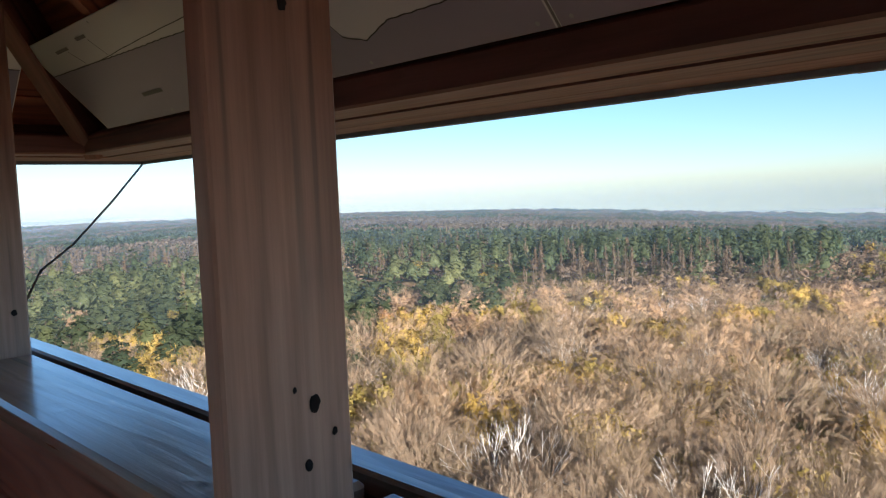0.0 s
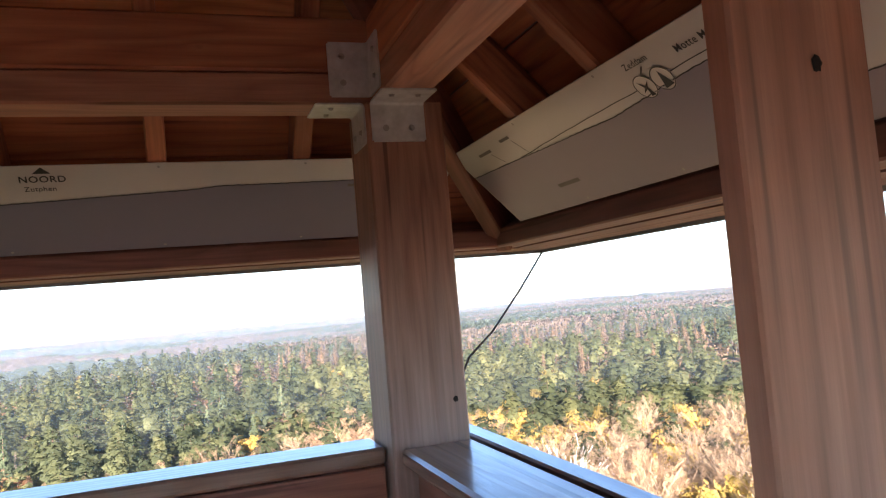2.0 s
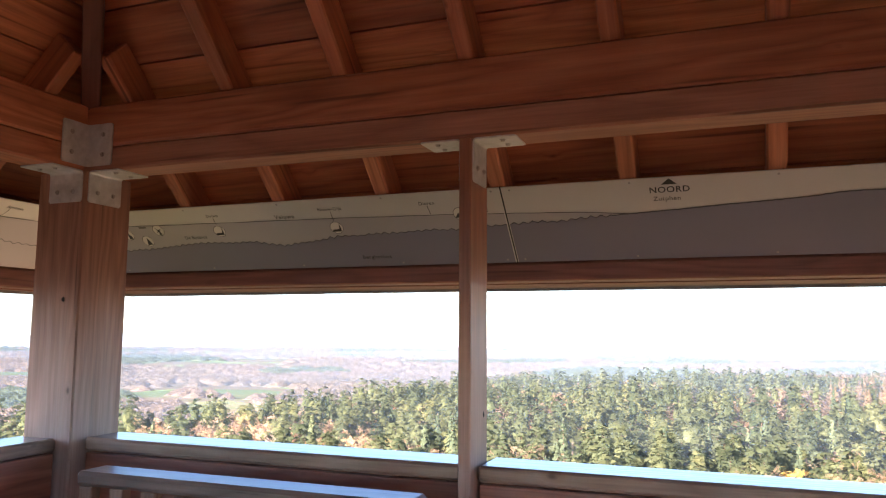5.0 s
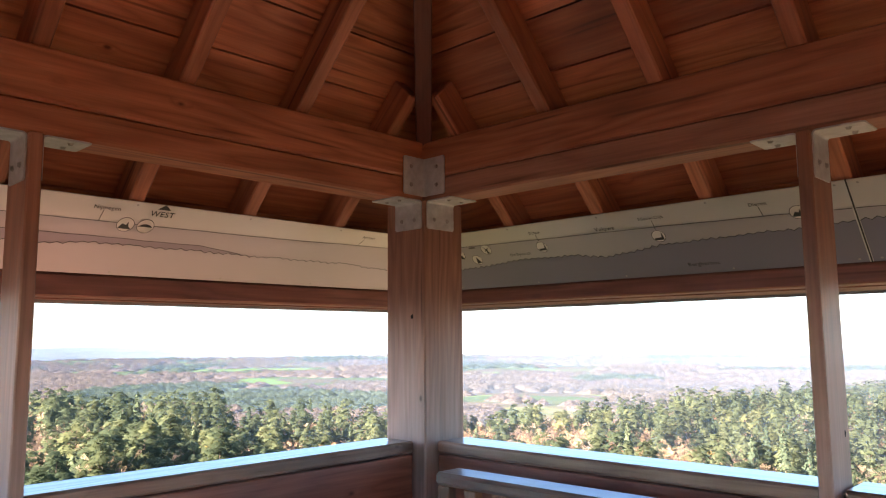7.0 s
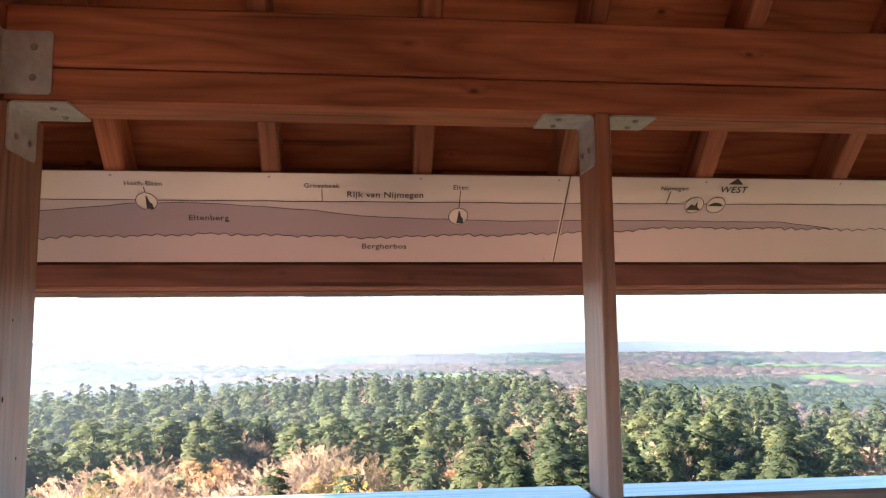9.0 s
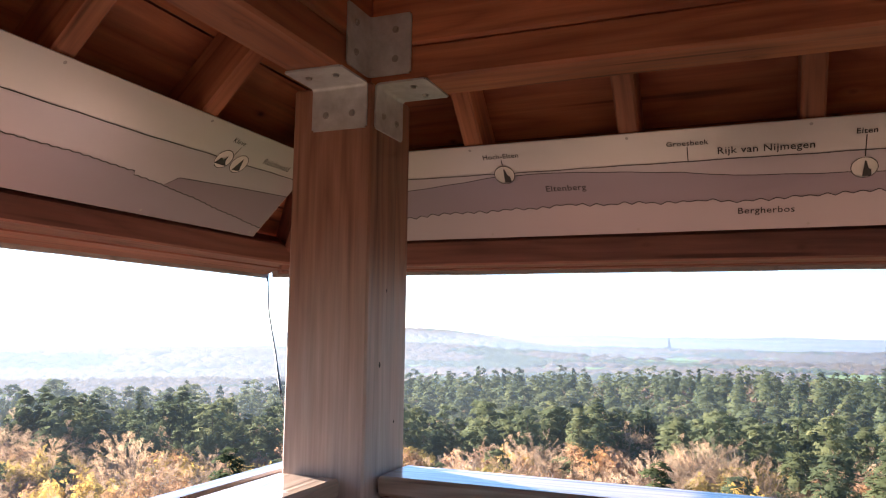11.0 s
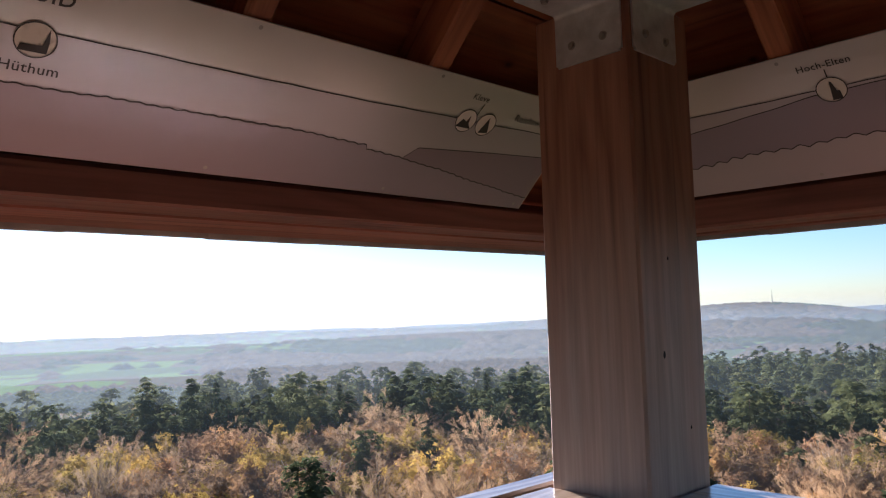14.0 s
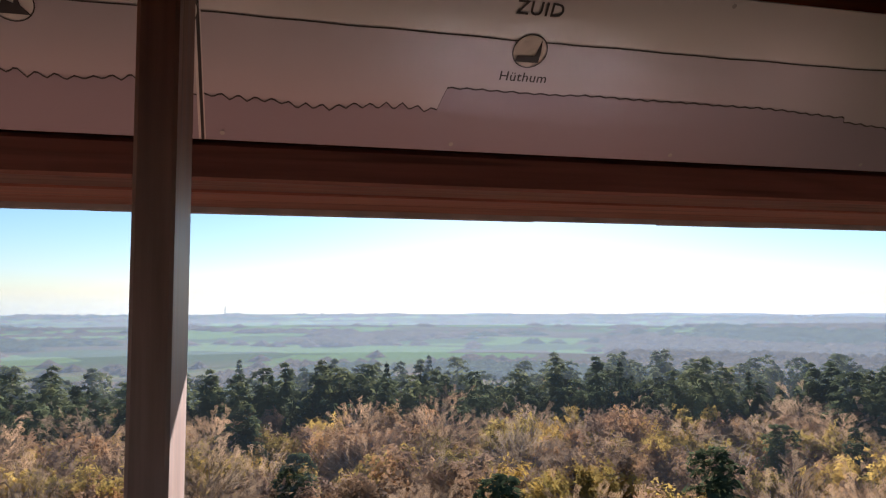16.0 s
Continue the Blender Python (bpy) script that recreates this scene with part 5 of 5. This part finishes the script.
corner_bracket = make_bracket(0.165, 0.145, 0.122, "galvanised steel angle bracket bolted to post and beam")
first = True
inner_bracket = make_bracket(0.166, 0.125, 0.125, "galvanised steel angle bracket joining two ring beams")
mid_bracket = make_bracket(0.13, 0.14, 0.14, "galvanised steel angle bracket beside a plank post")
for s in SIDES:
    M = on_side(s)
    # on the right-hand post's face and on the left-hand post's, each under the beam that runs from it
    m1 = M @ pose(A, A + 0.096, Z_BB, 0, 0, -90)
    m2 = M @ pose(-A, A + 0.096, Z_BB, 0, 0, 90)
    # legs along -x and -y of the inner corner, width upright
    basis = Matrix(((0, 0, 1, 0), (0, 1, 0, 0), (-1, 0, 0, 0), (0, 0, 0, 1)))
    mi = M @ Matrix.Translation((BEAM_IN, BEAM_IN, Z_BB + 0.103)) @ basis
    mids = [M @ pose(MID_U[s] + MID_W / 2, MID_IN + 0.08, Z_BB, 0, 0, 90), M @ pose(MID_U[s] - MID_W / 2, MID_IN + 0.08, Z_BB, 0, 0, -90)]
    if first:
        corner_bracket.matrix_world, inner_bracket.matrix_world, mid_bracket.matrix_world = m1, mi, mids[0]
        copy_thing(corner_bracket, m2)
        copy_thing(mid_bracket, mids[1])
        first = False
    else:
        copy_thing(corner_bracket, m1)
        copy_thing(corner_bracket, m2)
        copy_thing(inner_bracket, mi)
        for q in mids:
            copy_thing(mid_bracket, q)

# ---- panorama panels ----
PAN_S = 0.355
PAN_ORIGIN = Matrix.Translation((0, PAN_V0, PAN_Z0)) @ Matrix(((1, 0, 0, 0), (0, -R2, -R2, 0), (0, R2, -R2, 0), (0, 0, 0, 1)))
jag_rng = np.random.default_rng(11)


def curve(points, jag=0.0, step=0.02, waves=0.0):
    """A drawn skyline through a few control points, with a tooth or wave on it."""
    px, py = zip(*points)
    u = np.arange(-1.94, 1.9401, 0.006)
    v = np.interp(u, px, py)
    if jag:
        v = v + jag * teeth(u, step)
    if waves:
        v = v + waves * np.sin(u * 31) * np.sin(u * 13 + 1)
    return u, v


def band(lower, upper, u0, u1, z):
    bm = bmesh.new()
    u = lower[0]
    keep = (u >= u0) & (u <= u1)
    last = None
    for a, lo, hi in zip(u[keep], lower[1][keep], upper[1][keep]):
        now = (bm.verts.new((a, lo, z)), bm.verts.new((a, max(hi, lo + 0.0002), z)))
        if last:
            bm.faces.new((last[0], now[0], now[1], last[1]))
        last = now
    return bm


def ribbon(line, u0, u1, width, z):
    return band((line[0], line[1] - width / 2), (line[0], line[1] + width / 2), u0, u1, z)


def disc_bm(u, s, r0, r1, z, n=28):
    bm = bmesh.new()
    if r0 == 0:
        bm.faces.new([bm.verts.new((u + r1 * math.cos(2 * math.pi * k / n), s + r1 * math.sin(2 * math.pi * k / n), z)) for k in range(n)])
        return bm
    rings = [[bm.verts.new((u + r * math.cos(2 * math.pi * k / n), s + r * math.sin(2 * math.pi * k / n), z)) for k in range(n)] for r in (r0, r1)]
    for k in range(n):
        k2 = (k + 1) % n
        bm.faces.new((rings[0][k], rings[1][k], rings[1][k2], rings[0][k2]))
    return bm


def poly_bm(pts, z):
    bm = bmesh.new()
    bm.faces.new([bm.verts.new((a, b, z)) for a, b in pts])
    return bm


def lettering(text, u, s, cap, parent, bold=0.0, mat=None):
    cu = bpy.data.curves.new("lettering", "FONT")
    cu.body, cu.size, cu.align_x, cu.align_y, cu.offset = text, cap * 1.56, "CENTER", "CENTER", bold or 0.012 * cap
    cu.space_character = 1.07
    cu.resolution_u = 3
    tmp = bpy.data.objects.new("tmp", cu)
    scene.collection.objects.link(tmp)
    me = bpy.data.meshes.new_from_object(tmp.evaluated_get(bpy.context.evaluated_depsgraph_get()))
    bpy.data.objects.remove(tmp)
    me.name = "lettering"
    me.materials.clear()
    me.materials.append(mat or INK)
    ob = new("lettering", me)
    ob.parent = parent
    ob.matrix_local = Matrix.Translation((u, s, 0.0075))
    ob["label"] = "dark printed place name"
    return ob


INK_SOFT = plain("faded_ink", (0.16, 0.145, 0.14), 0.45, 0.0, 0.1)
PRINT_DEEP = plain("deep_grey_printed_band", (0.26, 0.215, 0.25), 0.33, 0.34, 0.03, 2.0, uneven=0.02)
PRINT_DARK = plain("dark_grey_printed_band", (0.215, 0.205, 0.27), 0.36, 0.28, 0.03, 2.0, uneven=0.02)
ICON_PALE = plain("pale_icon_ground", (0.74, 0.71, 0.66), 0.4, 0.1, 0.04)


def icon(u, s, kind, parent, r=0.033):
    badge = part("icon_disc", disc_bm(u, s, 0, r, 0.0072), ICON_PALE, parent)
    part("icon_ring", disc_bm(u, s, r - 0.0022, r, 0.008), INK, badge)
    k = r / 0.033
    shapes = {
        "church": [(-0.004, -0.028), (0.018, -0.028), (0.016, -0.006), (0.01, -0.004), (0.004, 0.02), (0.0, 0.022), (-0.002, -0.004)],
        "church_long": [(-0.024, -0.022), (0.02, -0.022), (0.021, 0.0), (0.018, 0.024), (0.013, 0.0), (0.011, -0.008), (-0.022, -0.01)],
        "town": [(-0.025, -0.02), (0.025, -0.02), (0.012, -0.006), (0.008, 0.016), (0.002, -0.002), (-0.012, 0.004)],
        "cone": [(-0.012, -0.026), (0.02, -0.022), (0.002, 0.022)],
        "mill": [(-0.004, -0.028), (0.012, -0.028), (0.006, -0.004), (0.02, 0.012), (0.002, 0.002), (-0.016, 0.02), (-0.004, -0.002), (-0.018, -0.014), (0.0, -0.008)],
        "bridge": [(-0.028, -0.004), (0.028, -0.004), (0.016, 0.006), (0.0, 0.011), (-0.016, 0.006)],
    }[kind]
    part("icon_figure", poly_bm([(u + a * k, s + b * k) for a, b in shapes], 0.0082), INK, badge)


def stroke(u0, s0, u1, s1, w, parent, mat=None):
    d = Vector((u1 - u0, s1 - s0)).normalized() * w / 2
    part("pointer_line", poly_bm([(u0 - d.y, s0 + d.x), (u0 + d.y, s0 - d.x), (u1 + d.y, s1 - d.x), (u1 - d.y, s1 + d.x)], 0.0076), mat or INK, parent)


def teeth(u, step):
    """Alternating points of uneven height, like treetops in a drawing."""
    g = np.arange(-2, 2, step)
    h = jag_rng.uniform(0.25, 1, len(g)) * np.where(np.arange(len(g)) % 2, 1, -1) + 0.5 * np.sin(g * 23) * np.sin(g * 7)
    return np.interp(u, g, h)


ZERO = curve([(-1.94, 0.0012), (1.94, 0.0012)])
TOPL = curve([(-1.94, PAN_S - 0.001), (1.94, PAN_S - 0.001)])
ART = {
    "north": dict(
        line1=curve([(-1.94, 0.275), (-1.2, 0.264), (-0.74, 0.259), (-0.2, 0.247), (0.28, 0.229), (0.46, 0.211), (1.94, 0.1)], waves=0.001),
        low=curve([(-1.94, 0.13), (-1.55, 0.148), (-1.43, 0.165), (-1.13, 0.153), (-0.98, 0.131), (-0.68, 0.168), (-0.2, 0.179), (0.25, 0.198), (0.46, 0.211), (0.81, 0.232), (1.04, 0.247), (1.13, 0.258), (1.94, 0.27)], jag=0.0),
        bands=((0, "low", PRINT_DARK), ("low", "line1", PRINT_LIGHT))),
    "west": dict(
        line1=curve([(-1.94, 0.252), (-1.3, 0.25), (0, 0.251), (1.1, 0.256), (1.94, 0.275)], waves=0.001),
        hill=curve([(-1.94, 0.17), (-1.63, 0.209), (-1.36, 0.238), (-1.17, 0.243), (-0.8, 0.216), (-0.66, 0.194), (-0.21, 0.178), (0.22, 0.184), (0.79, 0.18), (0.98, 0.156), (1.94, 0.02)], waves=0.0015),
        low=curve([(-1.94, 0.08), (-1.55, 0.108), (-1.09, 0.12), (-0.67, 0.108), (0.03, 0.127), (0.43, 0.155), (1.2, 0.15), (1.5, 0.152), (1.94, 0.128)], jag=0.0075, step=0.021),
        bands=((0, "low", PRINT_LIGHT), ("low", "hill", PRINT), ("hill", "line1", PRINT_LIGHT))),
    "south": dict(
        line1=curve([(-1.94, 0.25), (0, 0.245), (0.54, 0.241), (1.18, 0.24), (1.94, 0.254)], waves=0.001),
        low=curve([(-1.94, 0.13), (-0.3, 0.114), (-0.1, 0.116), (0.0, 0.094), (0.2, 0.085), (0.43, 0.092), (0.44, 0.138), (1.05, 0.141), (1.3, 0.131), (1.306, 0.121), (1.42, 0.112), (1.94, 0.04)], jag=0.0),
        hill=curve([(-1.94, 0.0), (1.418, 0.01), (1.42, 0.112), (1.452, 0.147), (1.7, 0.168), (1.94, 0.185)]),
        bands=((0, "low", PRINT), ("low", "line1", PRINT_LIGHT), ("low", "hill", PRINT_DEEP))),
    "east": dict(
        line1=curve([(-1.94, 0.236), (-1.55, 0.231), (-1.17, 0.249), (-0.88, 0.257), (-0.6, 0.27), (0.0, 0.26), (1.94, 0.25)], waves=0.001),
        low=curve([(-1.94, 0.236), (-1.43, 0.228), (-0.99, 0.223), (-0.82, 0.236), (-0.65, 0.25), (-0.56, 0.25), (-0.5, 0.09), (-0.44, 0.07), (-0.35, 0.1), (0.2, 0.12), (1.94, 0.15)], jag=0.0015),
        bands=((0, "low", PRINT), ("low", "line1", PANEL))),
}
# the jagged wood edge on the north sheet, only on its left half
u_, v_ = ART["north"]["low"]
ART["north"]["low"] = (u_, v_ + np.where(u_ < 0.4, 0.007, 0.001) * teeth(u_, 0.018))
u_, v_ = ART["south"]["low"]
ART["south"]["low"] = (u_, v_ + np.where(u_ < 0.42, 0.0095, 0.003) * teeth(u_, 0.0145))
MARKS = {
    # text: u, s, cap height, boldness
    "north": [("NOORD", 0.6, 0.304, 0.022, 0.0004), ("Zutphen", 0.59, 0.268, 0.016, 0), ("Dieren", -0.29, 0.305, 0.014, 0), ("Nieuw-Dijk", -0.71, 0.304, 0.014, 0), ("Veluwe", -0.93, 0.279, 0.019, 0), ("Didam", -1.28, 0.304, 0.014, 0), ("De Byvanck", -1.42, 0.194, 0.015, 0), ("Bergherbos", -0.58, 0.052, 0.017, 0), ("burg", -0.075, 0.263, 0.014, 0)],
    "west": [("Hoch-Elten", -1.32, 0.312, 0.015, 0), ("Eltenberg", -1.14, 0.184, 0.0195, 0), ("Groesbeek", -0.78, 0.31, 0.015, 0), ("Rijk van Nijmegen", -0.58, 0.278, 0.02, 0.0003), ("Bergherbos", -0.58, 0.07, 0.0195, 0), ("Elten", -0.34, 0.309, 0.015, 0), ("Nijmegen", 0.37, 0.314, 0.015, 0), ("WEST", 0.575, 0.311, 0.022, 0.0004), ("Arnhem", 1.59, 0.318, 0.014, 0)],
    "south": [("ZUID", 0.58, 0.301, 0.023, 0.0004), ("Hüthum", 0.58, 0.17, 0.017, 0), ("Kleve", 1.56, 0.312, 0.015, 0), ("Reichswald", 1.775, 0.281, 0.018, 0)],
    "east": [("Zeddam", -0.79, 0.32, 0.016, 0), ("Motte Mon", -0.6, 0.302, 0.017, 0)],
}
ICONS = {
    "north": [(-0.71, 0.212, "church_long"), (-1.28, 0.222, "church_long"), (-1.6, 0.243, "mill"), (-1.69, 0.187, "cone"), (-1.78, 0.226, "church"), (-0.165, 0.25, "town")],
    "west": [(-1.32, 0.246, "church"), (-0.34, 0.197, "church"), (0.455, 0.249, "town"), (0.53, 0.25, "bridge")],
    "south": [(0.58, 0.223, "church_long"), (1.55, 0.245, "town"), (1.62, 0.245, "cone"), (-0.26, 0.235, "town"), (-0.02, 0.248, "mill")],
    "east": [(-0.82, 0.258, "mill"), (-0.755, 0.258, "cone"), (-0.54, 0.25, "town")],
}
POINTERS = {
    "north": [(-0.29, 0.293, -0.285, 0.252), (-0.71, 0.292, -0.71, 0.246), (-1.28, 0.292, -1.28, 0.256), (-0.93, 0.27, -0.93, 0.262)],
    "west": [(-1.32, 0.3, -1.32, 0.28), (-0.78, 0.298, -0.78, 0.254), (-0.34, 0.298, -0.34, 0.231), (0.36, 0.302, 0.355, 0.254), (1.57, 0.305, 1.55, 0.265)],
    "south": [(1.58, 0.298, 1.575, 0.262)],
    "east": [(-0.78, 0.306, -0.8, 0.29), (-1.5, 0.3, -1.47, 0.238), (-1.68, 0.29, -1.64, 0.24)],
}
BARS = {
    # writing too faint to read: u, s, length, height
    "east": [(-1.53, 0.313, 0.07, 0.011), (-1.71, 0.301, 0.1, 0.011), (-1.43, 0.089, 0.13, 0.014)],
    "north": [(1.63, 0.243, 0.13, 0.012), (-1.68, 0.262, 0.04, 0.01)],
}
for s in SIDES:
    art = ART[s]
    for u0, u1 in ((-1.94, 0.009), (0.013, 1.94)):
        p = thing("panorama_panel", "sloping aluminium panorama panel printed with grey skyline and place names", "sign panel", "panorama panels under the eaves")
        p.matrix_world = on_side(s) @ PAN_ORIGIN
        part("sheet", box_bm(u0, u1, 0, PAN_S, 0.0015, 0.0055, 0.001), PANEL, p)
        if u0 < 0:
            part("joint_strip", box_bm(0.0085, 0.0135, 0, PAN_S, 0.0008, 0.0062, 0), INK if s in ("north", "south") else INK_SOFT, p)
        for layer, (lo, hi, mat) in enumerate(art["bands"]):
            low = ZERO if lo == 0 else art[lo]
            start = 1.42 if mat is PRINT_DEEP else u0 + 0.002
            if start < u1:
                part("printed_band", band(low, art[hi], start, u1 - 0.002, 0.006 + 0.0003 * layer), mat, p)
        for n_, (key, wd) in enumerate((("line1", 0.0026), ("hill", 0.0026), ("low", 0.0032))):
            if key in art:
                first_u = 1.42 if (s == "south" and key == "hill") else u0 + 0.002
                end = 0.46 if (s == "north" and key == "line1") else 0.98 if (s == "west" and key == "hill") else 9
                if u0 < end and first_u < u1:
                    part("drawn_line", ribbon(art[key], first_u, min(u1 - 0.002, end), wd, 0.0068 + 0.0002 * n_), INK, p)
        inside = lambda q: u0 <= q < u1 + 0.02
        for text, u, y, cap, bold in MARKS[s]:
            if inside(u):
                lettering(text, u, y, cap, p, bold)
                if text in ("NOORD", "WEST", "ZUID"):
                    part("arrow_mark", poly_bm([(u - 0.026, y + 0.022), (u + 0.026, y + 0.022), (u, y + 0.046)], 0.0075), INK, p)
        for u, y, kd in ICONS[s]:
            if inside(u):
                icon(u, y, kd, p, 0.033 if s != "north" else 0.03)
        for a in POINTERS[s]:
            if inside(a[0]):
                stroke(*a, 0.0028, p)
        for u, y, ln, hh in BARS.get(s, ()):
            if inside(u):
                part("faded_writing", poly_bm([(u - ln / 2, y - hh / 2), (u + ln / 2, y - hh / 2), (u + ln / 2, y + hh / 2), (u - ln / 2, y + hh / 2)], 0.0074), INK_SOFT, p)
        for u in (-1.9, -1.41, -0.94, -0.47, -0.025, 0.045, 0.47, 0.94, 1.41, 1.9):
            if inside(u):
                for y in (0.342, 0.018):
                    b = part("screw", disc_bm(0, 0, 0, 0.0045, 0.0), BOLT, p)
                    b.matrix_local = Matrix.Translation((u, y, 0.0084))

# ---- low balustrades in front of the parapet ----
RAIL_TOP = wood("rail_top_timber", (0.16, 0.13, 0.105), (0.3, 0.25, 0.21), (0.42, 0.36, 0.31), rough=0.32, coat=0.7)
SLAT = wood("slat_timber", (0.26, 0.17, 0.11), (0.4, 0.28, 0.19), (0.5, 0.37, 0.27))


def balustrade(s, u0, u1, v0, v1, ztop):
    root = thing("balustrade", "pale timber balustrade with a glossy flat top rail", "balustrade")
    root.matrix_world = on_side(s)
    ob = timber("top_rail", (u0, (v0 + v1) / 2, ztop - 0.023), (u1, (v0 + v1) / 2, ztop - 0.023), v1 - v0, 0.046, RAIL_TOP, root, bevel=0.012)
    n_ = int((u1 - u0 - 0.06) / 0.125)
    for k_ in range(n_ + 1):
        u = u0 + 0.03 + k_ * 0.125
        timber("baluster", (u, v0 + 0.035, 0.02), (u, v0 + 0.035, ztop - 0.048), 0.055, 0.04, SLAT, root, up=(0, 1, 0), bevel=0.004)
    timber("bottom_rail", (u0 + 0.01, v0 + 0.075, 0.08), (u1 - 0.01, v0 + 0.075, 0.08), 0.035, 0.09, SLAT, root)
    return root


balustrade("north", -1.2, -0.03, 1.245, 1.375, 1.13)
balustrade("west", -1.05, 0.162, 1.165, 1.29, 1.128)

# ---- knots and cracks that stand out, wires ----
KNOT = plain("dark_knot", (0.012, 0.008, 0.006), 0.8, 0.0, 0.3, 60.0)


def knot(center, normal, r, tall=1.4, depth=0.0012):
    n_ = Vector(normal)
    bm = bmesh.new()
    rg = random.Random(int(r * 1e5) + int(abs(center[2]) * 1000))
    pts = []
    for k_ in range(14):
        a_ = 2 * math.pi * k_ / 14
        rr_ = r * rg.uniform(0.85, 1.15)
        pts.append((rr_ * math.cos(a_), rr_ * tall * math.sin(a_)))
    rim = [bm.verts.new((a_, b_, 0)) for a_, b_ in pts]
    mid_ = [bm.verts.new((a_ * 0.6, b_ * 0.6, depth)) for a_, b_ in pts]
    for k_ in range(14):
        k3 = (k_ + 1) % 14
        bm.faces.new((rim[k_], rim[k3], mid_[k3], mid_[k_]))
    bm.faces.new(mid_)
    x_ = Vector((0, 0, 1)).cross(n_).normalized()
    m = Matrix.Translation(Vector(center) + n_ * 0.0008) @ Matrix((x_, Vector((0, 0, 1)), n_)).transposed().to_4x4()
    return bm, m


by_place = {}
for ob in list(scene.objects):
    if ob.name.startswith(("mid_post", "corner_post")):
        by_place[(round(ob.matrix_world.translation.x, 1), round(ob.matrix_world.translation.y, 1))] = ob


def knot_on(place, center, normal, r, tall=1.4):
    post = min(by_place.values(), key=lambda o: (o.matrix_world.translation.xy - Vector(place)).length)
    bm, m = knot(center, normal, r, tall)
    bpy.context.view_layer.update()
    ob = part("knot", bm, KNOT, post)
    ob.matrix_local = post.matrix_world.inverted() @ m


MID_E_FACE = -(MID_U["east"] + MID_W / 2)
for x_, z_, r_ in ((1.659, 1.323, 0.0085), (1.645, 1.246, 0.006), (1.641, 1.816, 0.007), (1.688, 1.28, 0.004), (1.63, 1.345, 0.003)):
    knot_on((1.63, 0), (x_, MID_E_FACE, z_), (0, -1, 0), r_)
knot_on((0, 1.63), (MID_U["north"] + MID_W / 2, 1.677, 1.32), (1, 0, 0), 0.006, 1.8)
knot_on((1.65, 1.65), (1.736, A, 1.296), (0, -1, 0), 0.008, 1.1)
knot_on((-1.65, 1.65), (-1.61, A, 1.695), (0, -1, 0), 0.008, 1.2)
for x_, z_, r_ in ((-1.609, 1.455, 0.0045), (-1.7, 1.3, 0.0025), (-1.64, 1.65, 0.0025)):
    knot_on((-1.65, -1.65), (x_, -A, z_), (0, 1, 0), r_, 1.7)

for tag, pts in (("north-east", [(2.585, 2.585, 1.765), (2.33, 2.31, 1.6), (2.08, 2.05, 1.45), (1.92, 1.89, 1.38), (1.83, 1.82, 1.26), (1.79, 1.795, 1.12)]), ("south-west", [(-2.56, -2.56, 1.765), (-2.35, -2.4, 1.6), (-2.1, -2.19, 1.45), (-1.9, -2.03, 1.35), (-1.8, -1.93, 1.24), (-1.79, -1.8, 1.1)])):
    cable = mesh_object("wire", tube_bm(pts, 0.0045, 6), WIRE, None, smooth=True)
    tagged(cable, "thin dark lightning wire from eave corner to post", "wire")
